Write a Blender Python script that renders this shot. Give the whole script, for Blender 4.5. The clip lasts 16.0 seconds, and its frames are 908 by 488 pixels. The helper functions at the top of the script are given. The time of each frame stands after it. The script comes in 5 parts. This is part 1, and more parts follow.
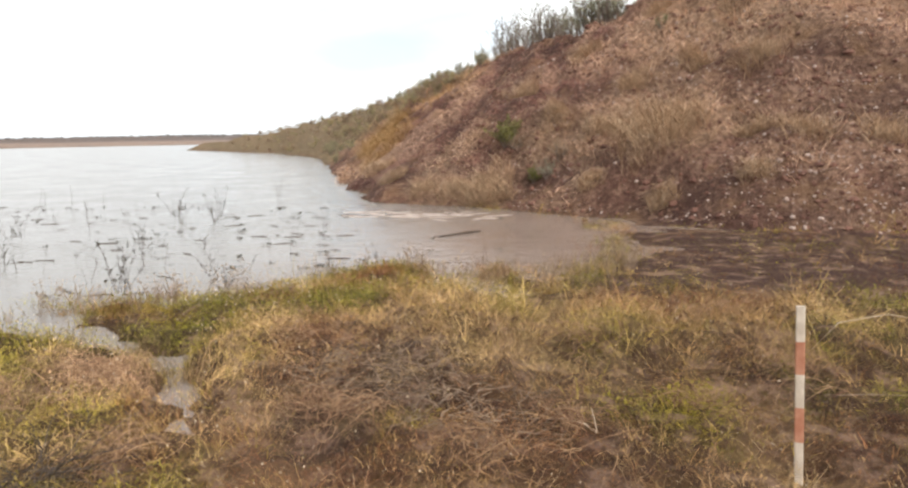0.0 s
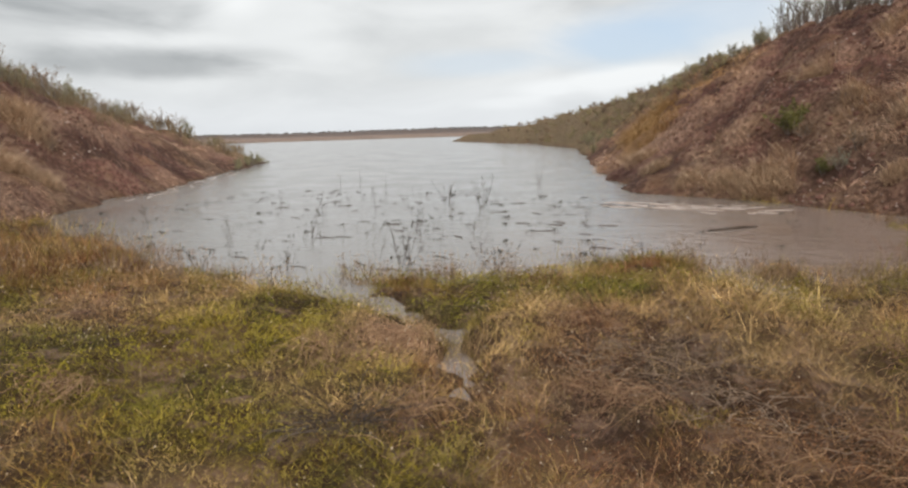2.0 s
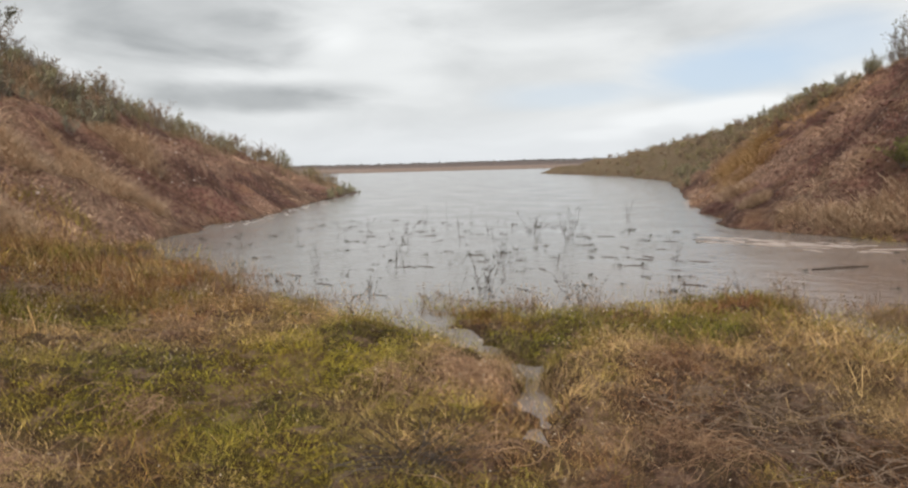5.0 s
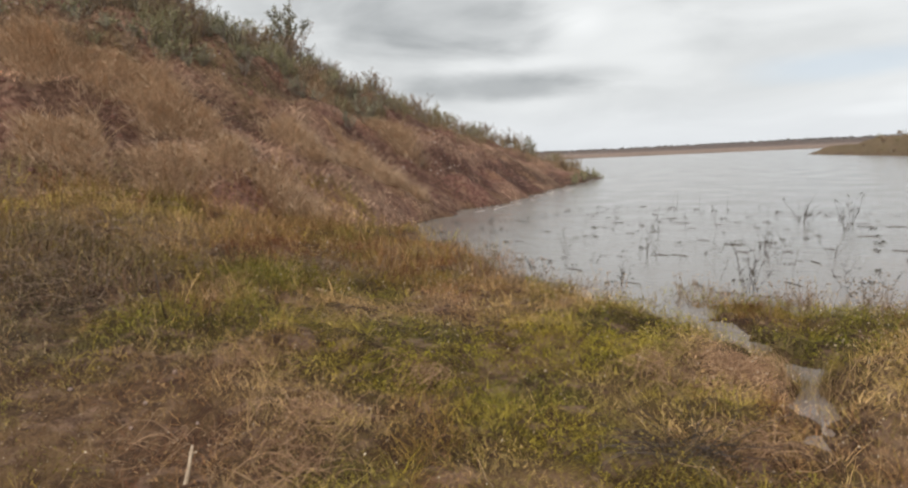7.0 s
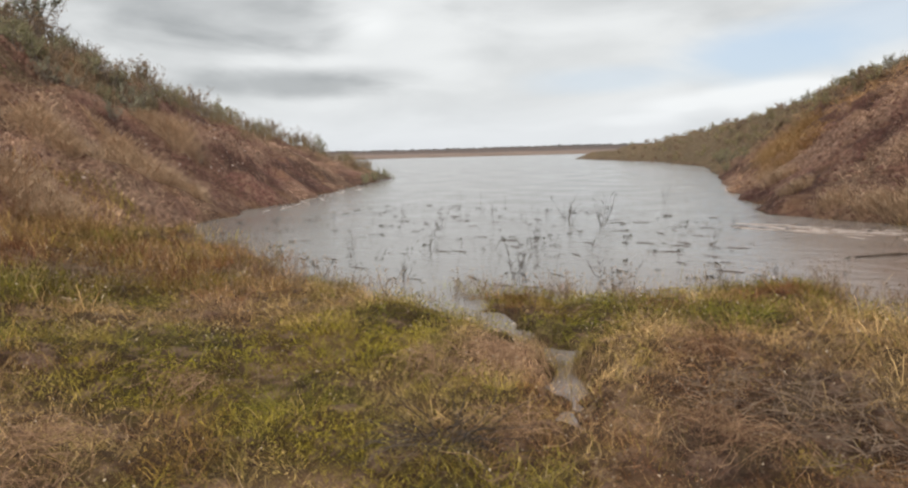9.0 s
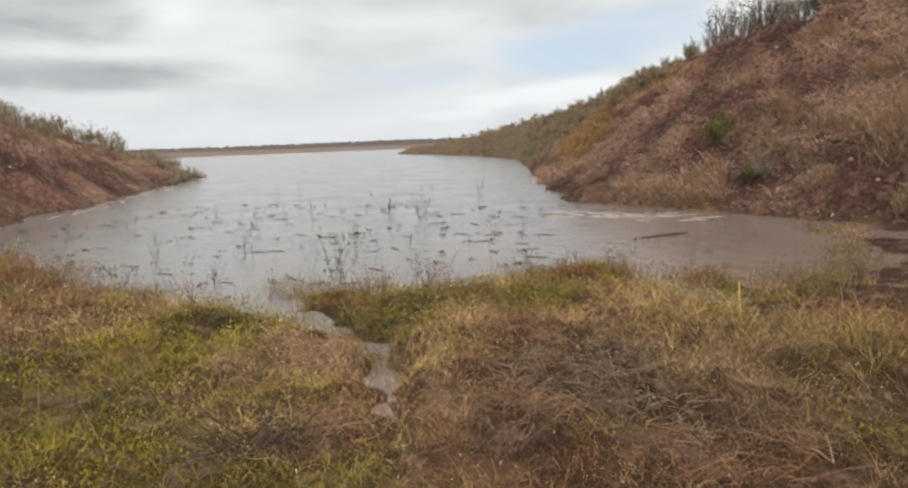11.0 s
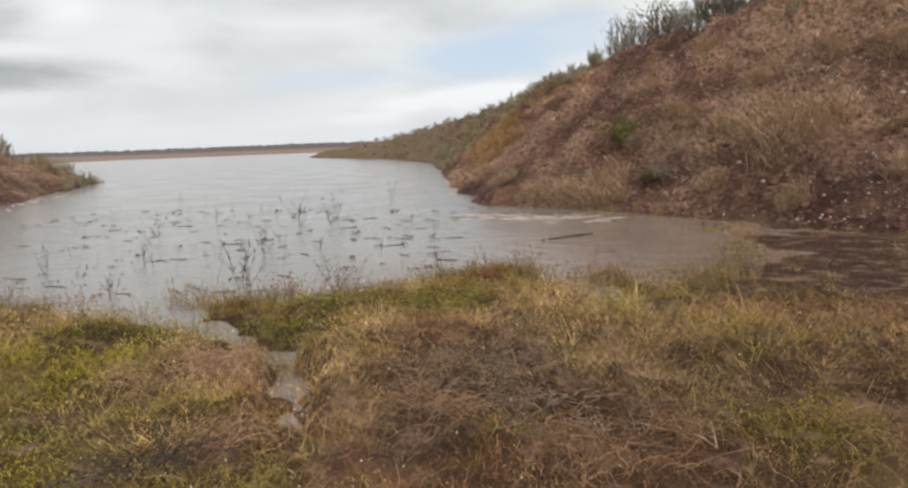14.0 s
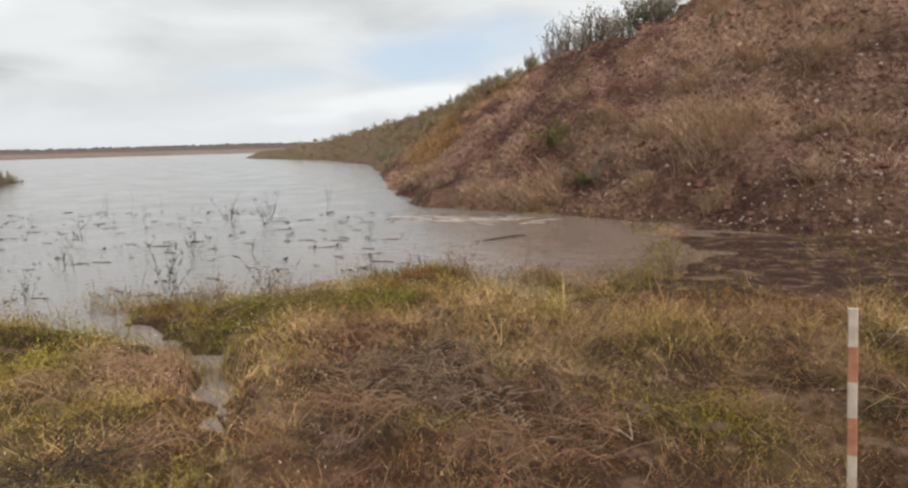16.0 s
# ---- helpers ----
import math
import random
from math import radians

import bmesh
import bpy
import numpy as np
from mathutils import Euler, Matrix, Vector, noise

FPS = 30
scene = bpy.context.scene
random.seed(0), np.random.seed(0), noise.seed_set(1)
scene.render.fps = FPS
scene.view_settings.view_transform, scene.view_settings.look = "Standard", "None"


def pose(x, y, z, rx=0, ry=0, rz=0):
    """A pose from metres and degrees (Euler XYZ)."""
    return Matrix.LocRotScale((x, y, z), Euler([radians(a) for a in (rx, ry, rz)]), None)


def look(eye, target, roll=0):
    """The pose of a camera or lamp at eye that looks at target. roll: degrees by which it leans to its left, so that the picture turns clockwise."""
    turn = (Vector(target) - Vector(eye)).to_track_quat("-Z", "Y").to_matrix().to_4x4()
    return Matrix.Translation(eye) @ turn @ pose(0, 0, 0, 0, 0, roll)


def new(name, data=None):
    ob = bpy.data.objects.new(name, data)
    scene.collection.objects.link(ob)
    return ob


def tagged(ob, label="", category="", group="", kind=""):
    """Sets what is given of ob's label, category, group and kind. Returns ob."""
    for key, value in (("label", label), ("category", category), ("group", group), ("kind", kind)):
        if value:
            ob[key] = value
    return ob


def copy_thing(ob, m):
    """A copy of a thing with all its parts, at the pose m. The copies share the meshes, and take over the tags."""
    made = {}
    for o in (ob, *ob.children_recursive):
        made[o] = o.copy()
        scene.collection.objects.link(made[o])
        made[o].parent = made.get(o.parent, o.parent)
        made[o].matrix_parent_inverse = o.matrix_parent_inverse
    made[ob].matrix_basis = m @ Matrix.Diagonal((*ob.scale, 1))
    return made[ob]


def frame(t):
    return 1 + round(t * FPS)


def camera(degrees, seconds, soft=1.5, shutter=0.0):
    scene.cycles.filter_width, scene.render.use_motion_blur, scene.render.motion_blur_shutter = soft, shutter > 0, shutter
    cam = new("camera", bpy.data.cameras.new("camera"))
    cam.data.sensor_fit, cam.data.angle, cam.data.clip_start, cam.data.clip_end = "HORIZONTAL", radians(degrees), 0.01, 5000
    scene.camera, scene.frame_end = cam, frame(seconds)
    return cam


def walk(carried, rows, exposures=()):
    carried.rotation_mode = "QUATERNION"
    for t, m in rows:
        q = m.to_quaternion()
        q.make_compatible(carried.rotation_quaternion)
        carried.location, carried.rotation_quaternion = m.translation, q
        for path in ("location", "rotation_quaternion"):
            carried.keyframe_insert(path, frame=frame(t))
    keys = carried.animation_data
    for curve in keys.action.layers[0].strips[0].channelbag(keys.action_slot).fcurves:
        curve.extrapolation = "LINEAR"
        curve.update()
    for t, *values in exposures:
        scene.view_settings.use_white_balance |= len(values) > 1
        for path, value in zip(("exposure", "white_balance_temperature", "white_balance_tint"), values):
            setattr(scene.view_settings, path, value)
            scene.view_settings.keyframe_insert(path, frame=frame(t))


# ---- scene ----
cam = camera(68.0, 16.0, soft=2.45)
EXPOSURES = [(0.0, 0.68), (0.5, 0.24), (1.0, 0.12), (1.5, 0.05), (16.0, 0.05)]
PATH = [
    (0, (0.015, -0.082, 1.666), (-0.175, 1.884, 1.354), -0.9),
    (0.5, (-0.097, -0.102, 1.638), (-0.721, 1.771, 1.319), -1.3),
    (1, (-0.158, -0.137, 1.617), (-1.026, 1.631, 1.269), -1.7),
    (1.5, (-0.163, -0.136, 1.63), (-1.051, 1.621, 1.279), -1.6),
    (2, (-0.159, -0.126, 1.638), (-1.052, 1.635, 1.315), -1.6),
    (2.5, (-0.143, -0.169, 1.66), (-1.129, 1.545, 1.355), -1.7),
    (3, (-0.128, -0.224, 1.707), (-1.195, 1.448, 1.451), -1.8),
    (3.2, (-0.139, -0.214, 1.73), (-1.212, 1.462, 1.534), -1.8),
    (5.3, (-0.188, 0.019, 1.619), (-1.331, 1.643, 1.379), -0.9),
    (5.5, (-0.199, -0.019, 1.626), (-1.421, 1.548, 1.395), -0.9),
    (6, (-0.187, -0.159, 1.645), (-1.632, 1.203, 1.404), -1.5),
    (6.5, (-0.203, -0.171, 1.648), (-1.768, 1.046, 1.387), -2.1),
    (7, (-0.207, -0.187, 1.654), (-1.825, 0.962, 1.408), -2.4),
    (7.5, (-0.19, -0.196, 1.648), (-1.796, 0.97, 1.402), -2.0),
    (8, (-0.205, -0.169, 1.642), (-1.764, 1.057, 1.385), -1.7),
    (8.5, (-0.167, -0.125, 1.639), (-1.543, 1.305, 1.392), -0.5),
    (9, (-0.151, -0.026, 1.616), (-1.348, 1.554, 1.351), -1.3),
    (9.5, (-0.115, 0.003, 1.615), (-1.114, 1.712, 1.33), -1.8),
    (10, (-0.08, 0.04, 1.604), (-0.885, 1.846, 1.305), -1.5),
    (10.2, (-0.055, 0.036, 1.612), (-0.793, 1.872, 1.318), -1.9),
    (12.5, (-0.031, 0.015, 1.6), (-0.819, 1.832, 1.317), -2.2),
    (13, (-0.014, 0.011, 1.607), (-0.747, 1.852, 1.339), -1.5),
    (13.5, (0.004, 0.019, 1.603), (-0.663, 1.885, 1.327), -1.7),
    (14, (0.032, 0.028, 1.614), (-0.483, 1.939, 1.323), -2.0),
    (14.5, (0.045, 0.01, 1.616), (-0.381, 1.946, 1.354), -1.2),
    (15, (0.015, -0.004, 1.612), (-0.529, 1.903, 1.354), -1.6),
    (15.5, (0.033, -0.002, 1.616), (-0.596, 1.88, 1.368), -1.2),
    (16, (0.119, 0.013, 1.607), (-0.223, 1.961, 1.317), -1.4),
]
walk(cam, [(t, look(eye, target, roll)) for t, eye, target, roll in PATH], EXPOSURES)

# ---- world and sun ----
SUN_EL, SUN_AZ = 42.0, 140.0      # degrees; azimuth clockwise from the y axis


def direction(az, el):
    a, e = radians(az), radians(el)
    return Vector((math.sin(a) * math.cos(e), math.cos(a) * math.cos(e), math.sin(e)))


class Tree:
    """Short hand for building a node tree."""

    def __init__(self, tree):
        self.tree = tree
        tree.nodes.clear()

    def node(self, kind, inputs=()):
        n = self.tree.nodes.new(kind)
        return self.feed(n, inputs)

    def feed(self, n, inputs):
        for key, value in dict(inputs).items():
            if isinstance(value, bpy.types.NodeSocket):
                self.tree.links.new(value, n.inputs[key])
            else:
                n.inputs[key].default_value = value
        return n

    def math(self, op, a, b=0.0, clamp=False):
        n = self.node("ShaderNodeMath", {0: a, 1: b})
        n.operation, n.use_clamp = op, clamp
        return n.outputs[0]

    def mix(self, f, a, b, blend="MIX"):
        n = self.node("ShaderNodeMix")
        n.data_type, n.blend_type = "RGBA", blend
        self.feed(n, {0: f, 6: a, 7: b})
        return n.outputs[2]

    def noise(self, vector, scale, detail=4.0, rough=0.55, dist=0.0):
        return self.node("ShaderNodeTexNoise", {"Vector": vector, "Scale": scale, "Detail": detail, "Roughness": rough, "Distortion": dist}).outputs[0]

    def ramp(self, f, stops):
        n = self.node("ShaderNodeValToRGB", {0: f})
        while len(n.color_ramp.elements) < len(stops):
            n.color_ramp.elements.new(0.5)
        for e, (p, c) in zip(n.color_ramp.elements, stops):
            e.position, e.color = p, (*c, 1)
        return n.outputs[0]

    def range(self, v, a, b, c=0.0, d=1.0):
        n = self.node("ShaderNodeMapRange", {0: v, 1: a, 2: b, 3: c, 4: d})
        n.interpolation_type = "SMOOTHSTEP"
        return n.outputs[0]


world = bpy.data.worlds.new("sky")
scene.world = world
world.use_nodes = True
w = Tree(world.node_tree)
sky = w.node("ShaderNodeTexSky")
sky.sky_type, sky.sun_disc, sky.sun_elevation, sky.sun_rotation = "NISHITA", False, radians(SUN_EL), radians(SUN_AZ)
co = w.node("ShaderNodeTexCoord").outputs["Generated"]
sep = w.node("ShaderNodeSeparateXYZ", {0: co})
# clouds are drawn out along the horizon
flat = w.node("ShaderNodeCombineXYZ", {0: sep.outputs[0], 1: sep.outputs[1], 2: w.math("MULTIPLY", sep.outputs[2], 3.0)}).outputs[0]
big = w.noise(flat, 2.2, 6.0, 0.5, 0.2)
small = w.noise(flat, 4.6, 7.0, 0.5, 0.3)
around = w.math("MULTIPLY", w.math("ARCTAN2", sep.outputs[0], sep.outputs[1]), 180 / math.pi)
above = w.math("MULTIPLY", w.math("ARCSINE", sep.outputs[2]), 180 / math.pi)
ragged = w.math("MULTIPLY", w.math("SUBTRACT", small, 0.5), 1.7)


def blob(az, el, wide, high):
    """How deep a direction lies within a cloud or gap round this azimuth and height; wide and high in degrees."""
    p, q = w.math("DIVIDE", w.math("SUBTRACT", around, az), wide), w.math("DIVIDE", w.math("SUBTRACT", above, el), high)
    d = w.math("SQRT", w.math("ADD", w.math("MULTIPLY", p, p), w.math("MULTIPLY", q, q)))
    return w.range(w.math("ADD", d, ragged), 1.35, 0.25)


cover = w.range(big, 0.10, 0.28)
for az, el, wide, high, gap in ((-12, 7.0, 7.5, 2.0, 0.8), (-24, 5.6, 6.5, 1.1, 0.4), (-5, 8.5, 6, 2.2, 0.55)):
    cover = w.math("MULTIPLY", cover, w.math("SUBTRACT", 1.0, w.math("MULTIPLY", blob(az, el, wide, high), gap)))
shade = w.range(small, 0.25, 0.72, 0.62, 0.86)
for az, el, wide, high, depth in ((-55, 12, 12, 3.6, 0.33), (-50, 10.4, 7.5, 2.2, 0.34), (-67, 12, 8, 4, 0.16), (-50.5, 5.8, 8.5, 1.2, 0.46), (-42.5, 6.6, 5, 0.9, 0.26), (-28, 12, 10, 2.4, 0.18),
                                  (-18, 11, 7, 1.8, 0.16), (-35, 8.0, 5, 0.8, 0.08), (-17, 2.6, 2.2, 0.5, 0.14), (-75, 22, 20, 8, 0.15), (-35, 24, 22, 6, 0.12)):
    shade = w.math("SUBTRACT", shade, w.math("MULTIPLY", blob(az, el, wide, high), depth))
for az, el, wide, high, lift in ((-44, 10.6, 3.2, 1.6, 0.2), (-51, 7.7, 8, 0.7, 0.14), (-17, 3.4, 5.5, 1.0, 0.28), (-11, 4.3, 5, 0.9, 0.3), (-22, 2.4, 4, 0.6, 0.18), (-1, 5.5, 5, 1.0, 0.2)):
    shade = w.math("ADD", shade, w.math("MULTIPLY", blob(az, el, wide, high), lift))
cloud = w.mix(w.math("MAXIMUM", shade, 0.0, True), (3.8, 4.05, 4.2, 1), (10.5, 10.75, 10.8, 1))
low = w.range(sep.outputs[2], 0.10, 0.0)
cloud = w.mix(w.math("MULTIPLY", low, 0.4), cloud, (8.7, 9.1, 9.7, 1))
blue = w.mix(0.7, sky.outputs[0], (7.6, 9.2, 11.2, 1))
col = w.mix(cover, blue, cloud)
bg = w.node("ShaderNodeBackground", {"Color": col, "Strength": 0.085})
w.node("ShaderNodeOutputWorld", {"Surface": bg.outputs[0]})

sun = new("sun", bpy.data.lights.new("sun", "SUN"))
sun.data.energy, sun.data.angle, sun.data.color = 2.1, radians(25), (1.0, 0.90, 0.80)
sun.matrix_world = look((0, 0, 60), Vector((0, 0, 60)) - direction(SUN_AZ, SUN_EL))


# ---- materials ----
def material(name, build, rough=0.85, spec=0.3):
    m = bpy.data.materials.new(name)
    m.use_nodes = True
    t = Tree(m.node_tree)
    p = t.node("ShaderNodeBsdfPrincipled", {"Roughness": rough, "Specular IOR Level": spec})
    t.node("ShaderNodeOutputMaterial", {"Surface": p.outputs[0]})
    build(t, p)
    return m


def put(t, p, key, value):
    t.tree.links.new(value, p.inputs[key])


def bump(t, p, height, strength, distance):
    put(t, p, "Normal", t.node("ShaderNodeBump", {"Height": height, "Strength": strength, "Distance": distance}).outputs[0])


def place(t):
    return t.node("ShaderNodeNewGeometry").outputs["Position"]


def tint(t):
    n = t.node("ShaderNodeAttribute")
    n.attribute_name = "tint"
    return n.outputs["Color"]


def soil_look(t, p):
    at = place(t)
    fine, mid, grit = t.noise(at, 9.0, 6), t.noise(at, 1.1, 5), t.noise(at, 38.0, 4, 0.65)
    c = tint(t)
    c = t.mix(t.range(fine, 0.38, 0.62), c, t.mix(0.7, c, (0.055, 0.026, 0.018, 1)))
    c = t.mix(t.math("MULTIPLY", t.range(t.noise(at, 4.0, 6, 0.65), 0.5, 0.66), 0.55), c, (0.36, 0.23, 0.165, 1))
    c = t.mix(t.math("MULTIPLY", t.range(mid, 0.52, 0.68), 0.4), c, (0.30, 0.18, 0.10, 1))
    c = t.mix(t.range(grit, 0.62, 0.74), c, (0.34, 0.25, 0.19, 1))
    put(t, p, "Base Color", c)
    bump(t, p, t.math("ADD", t.math("MULTIPLY", fine, 0.7), t.math("MULTIPLY", grit, 0.3)), 1.0, 0.16)


def blade_look(t, p):
    r = t.node("ShaderNodeNewGeometry").outputs["Random Per Island"]
    c = t.mix(t.range(r, 0.0, 1.0), t.mix(0.22, tint(t), (0, 0, 0, 1)), t.mix(0.08, tint(t), (0.62, 0.5, 0.25, 1)))
    put(t, p, "Base Color", c)
    p.inputs["Subsurface Weight"].default_value = 0.0


def water_look(t, p):
    at = place(t)
    lay = t.node("ShaderNodeMapping", {"Vector": at, "Scale": (0.75, 1.1, 1.0)}).outputs[0]
    murk, east = t.noise(at, 0.25, 4), t.node("ShaderNodeSeparateXYZ", {0: at})
    # silt washed from the red bank tints the head of the inlet
    silt = t.math("ADD", east.outputs[0], t.math("MULTIPLY", t.math("SUBTRACT", t.noise(lay, 0.6, 4), 0.5), 5.0))
    silt = t.math("MULTIPLY", t.range(silt, -6.0, 0.5), t.range(east.outputs[1], 22.0, 12.0))
    c = t.mix(murk, (0.20, 0.185, 0.172, 1), (0.25, 0.235, 0.22, 1))
    put(t, p, "Base Color", t.mix(silt, c, (0.235, 0.178, 0.150, 1)))
    waves = t.math("ADD", t.noise(lay, 2.6, 5, 0.6, 0.4), t.math("MULTIPLY", t.noise(lay, 8.0, 3), 0.4))
    bump(t, p, waves, 0.3, 0.05)
    put(t, p, "Roughness", t.range(t.noise(at, 0.5, 3), 0.3, 0.7, 0.12, 0.2))
    p.inputs["IOR"].default_value = 1.33


def plain(low, high, scale=6.0, depth=0.02):
    def build(t, p):
        at = place(t)
        n = t.noise(at, scale, 5)
        r = t.node("ShaderNodeNewGeometry").outputs["Random Per Island"]
        f = t.math("ADD", t.math("MULTIPLY", t.range(n, 0.3, 0.7), 0.6), t.math("MULTIPLY", r, 0.4))
        put(t, p, "Base Color", t.mix(f, (*low, 1), (*high, 1)))
        bump(t, p, n, 0.6, depth)
    return build


SOIL = material("soil", soil_look, 0.92, 0.2)
BLADE = material("grass", blade_look, 0.8, 0.1)
WATER = material("muddy_water", water_look, 0.12, 0.5)
STONE = material("stone", plain((0.20, 0.12, 0.09), (0.66, 0.55, 0.49), 7.0), 0.85)
CLOD = material("clod", plain((0.072, 0.034, 0.028), (0.24, 0.128, 0.095), 9.0), 0.92)
TWIG = material("dead_twig", plain((0.075, 0.05, 0.036), (0.36, 0.26, 0.185), 14.0, 0.004), 0.9)
BARK = material("bark", plain((0.13, 0.105, 0.092), (0.30, 0.25, 0.215), 20.0, 0.005), 0.9)
LEAF = material("leaf", plain((0.15, 0.148, 0.078), (0.39, 0.36, 0.205), 3.0, 0.002), 0.65)
DRY_LEAF = material("dry_leaf", plain((0.16, 0.11, 0.075), (0.37, 0.265, 0.17), 3.0, 0.002), 0.75)
WET_LEAF = material("wet_leaf", plain((0.028, 0.026, 0.02), (0.09, 0.08, 0.058), 3.0, 0.002), 0.5)
DARK_LEAF = material("dark_leaf", plain((0.14, 0.14, 0.098), (0.37, 0.35, 0.245), 3.0, 0.002), 0.7)
PALE_WOOD = material("pale_wood", plain((0.34, 0.25, 0.17), (0.68, 0.56, 0.42), 16.0, 0.004), 0.8)
DARK_WOOD = material("wet_wood", plain((0.03, 0.022, 0.018), (0.10, 0.07, 0.05), 18.0, 0.004), 0.5)
WHITE_PAINT = material("white_paint", plain((0.46, 0.38, 0.30), (0.74, 0.66, 0.56), 14.0, 0.002), 0.7)
RED_PAINT = material("faded_red_paint", plain((0.36, 0.13, 0.075), (0.56, 0.29, 0.19), 16.0, 0.002), 0.7)
# pale colour that stands in for sky glint on the ripples
GLINT = material("foam", plain((0.33, 0.25, 0.21), (0.55, 0.47, 0.42), 6.0, 0.01), 0.5)
FAR_LEAF = material("olive_leaf", plain((0.19, 0.165, 0.085), (0.42, 0.35, 0.19), 0.6, 0.002), 0.75)
BUSH_LEAF = material("bush_leaf", plain((0.085, 0.088, 0.026), (0.23, 0.215, 0.07), 3.0, 0.002), 0.7)
# woods colour greyed and lightened to paint the haze of distance
SCRUB = material("far_scrub", plain((0.105, 0.10, 0.098), (0.16, 0.145, 0.135), 0.08, 0.3), 0.9)


# ---- the lie of the land ----
RIGHT_SHORE = [(-70, 135), (-46, 105), (-31.5, 86), (-17.4, 59), (-9.2, 33.3), (-6.3, 24.4), (-4.1, 18.3), (-2.8, 16.6), (-1.3, 16.1),
               (0, 15.3), (1.24, 14.1), (2.3, 13.3), (3.2, 12.5), (4, 11.9), (5.7, 11.4), (9, 10.8), (14, 10), (25, 8), (60, 3)]
RIGHT_BACK = [(400, -60), (400, 300), (100, 210), (0, 160), (-30, 146), (-60, 144)]
RIGHT_TOP = [1.3, 3.0, 4.5, 5.3, 5.4, 5.0, 5.15, 5.8, 6.0, 6.35, 7.3, 7.8, 7.8, 7.6, 7.6, 7.7, 7.9, 8, 8]
RIGHT_RISE = [0.37, 0.52, 0.64, 0.73, 0.76, 0.72, 0.64, 0.64, 0.68, 0.8, 0.75, 0.72, 0.7, 0.68, 0.68, 0.67, 0.66, 0.64, 0.63]
LEFT_SHORE = [(-12, -60), (-12.5, -10), (-12.8, 0), (-13.4, 4.5), (-14.5, 8.6), (-16.4, 10.5), (-18.2, 13.1), (-19.3, 15.5), (-21, 18.1),
              (-23.2, 21.5), (-27.1, 27), (-31.5, 33.6), (-33, 36.5)]
LEFT_BACK = [(-37, 37), (-60, 30), (-150, 60), (-400, 100), (-400, -60)]
LEFT_TOP = [9.2, 8.7, 8.3, 7.6, 7.1, 6.6, 6.0, 4.5, 4.1, 4.1, 3.5, 2.2, 1.1]
LEFT_FOOT = [1.3, 1.3, 1.15, 0.7, 0.02, 0, 0, 0, 0, 0, 0, 0, 0]
LEFT_RISE = [0.63, 0.64, 0.63, 0.72, 0.72, 0.82, 0.77, 0.78, 0.73, 0.62, 0.5, 0.47, 0.45]
NEAR_SHORE = [(-14.5, 8.6), (-11.3, 7.2), (-8.9, 6.3), (-7.5, 5.7), (-6.4, 5.5), (-5.3, 5.9), (-4.3, 6.2), (-3.0, 6.9), (-2.4, 7.5),
              (-1.9, 8.1), (-1.4, 8.3), (-0.7, 7.7), (-0.3, 8.2), (0.35, 7.4), (0.9, 8.0), (1.4, 8.6), (1.7, 10.0), (2.0, 11.5), (2.3, 13.6), (6, 12.5)]
NEAR_BACK = [(30, 9), (60, 4), (60, -60), (-13, -60), (-13.5, 0)]
POOLS = [(-5.2, 5.6, 0.4), (-4.5, 5.75, 0.35), (-0.65, 7.7, 0.4), (-0.15, 6.9, 0.35), (-0.1, 6.2, 0.22), (1.34, 3.0, 0.17)]
RUNNEL = [(-5.4, 5.9), (-4.5, 5.6), (-3.7, 5.0), (-3.2, 4.8), (-2.7, 4.6), (-2.4, 4.2), (-2.2, 3.9), (-2.0, 3.65), (-1.82, 3.2)]


def nearest(line, x, y):
    """The distance to a line of points, and how far along it, in points."""
    best, along = np.full(x.shape, 1e9), np.zeros(x.shape)
    for i in range(len(line) - 1):
        (ax, ay), (bx, by) = line[i], line[i + 1]
        dx, dy = bx - ax, by - ay
        f = np.clip(((x - ax) * dx + (y - ay) * dy) / (dx * dx + dy * dy), 0, 1)
        d = np.hypot(x - ax - f * dx, y - ay - f * dy)
        m = d < best
        best[m], along[m] = d[m], i + f[m]
    return best, along


def inside(ring, x, y):
    hit = np.zeros(x.shape, bool)
    for (ax, ay), (bx, by) in zip(ring, ring[1:] + ring[:1]):
        if ay != by:
            hit ^= ((ay > y) != (by > y)) & (x < (bx - ax) * (y - ay) / (by - ay) + ax)
    return hit


def smooth(v, a, b):
    f = np.clip((v - a) / (b - a), 0, 1)
    return f * f * (3 - 2 * f)


LATTICE = np.random.RandomState(7).rand(256, 256)


def rough(x, y, size, octaves=4):
    """Smooth noise between about -1 and 1; size: metres of its largest lumps."""
    total, amp = np.zeros(np.shape(x)), 1.0
    for o in range(octaves):
        u, v = np.asarray(x) / size + 17.3 * o + 90, np.asarray(y) / size + 9.1 * o + 70
        i, j = np.floor(u).astype(int), np.floor(v).astype(int)
        fu, fv = u - i, v - j
        fu, fv = fu * fu * (3 - 2 * fu), fv * fv * (3 - 2 * fv)
        g = lambda a, b: LATTICE[(i + a) % 256, (j + b) % 256]
        total += amp * (2 * ((g(0, 0) * (1 - fu) + g(1, 0) * fu) * (1 - fv) + (g(0, 1) * (1 - fu) + g(1, 1) * fu) * fv) - 1)
        amp, size = amp * 0.5, size * 0.5
    return total


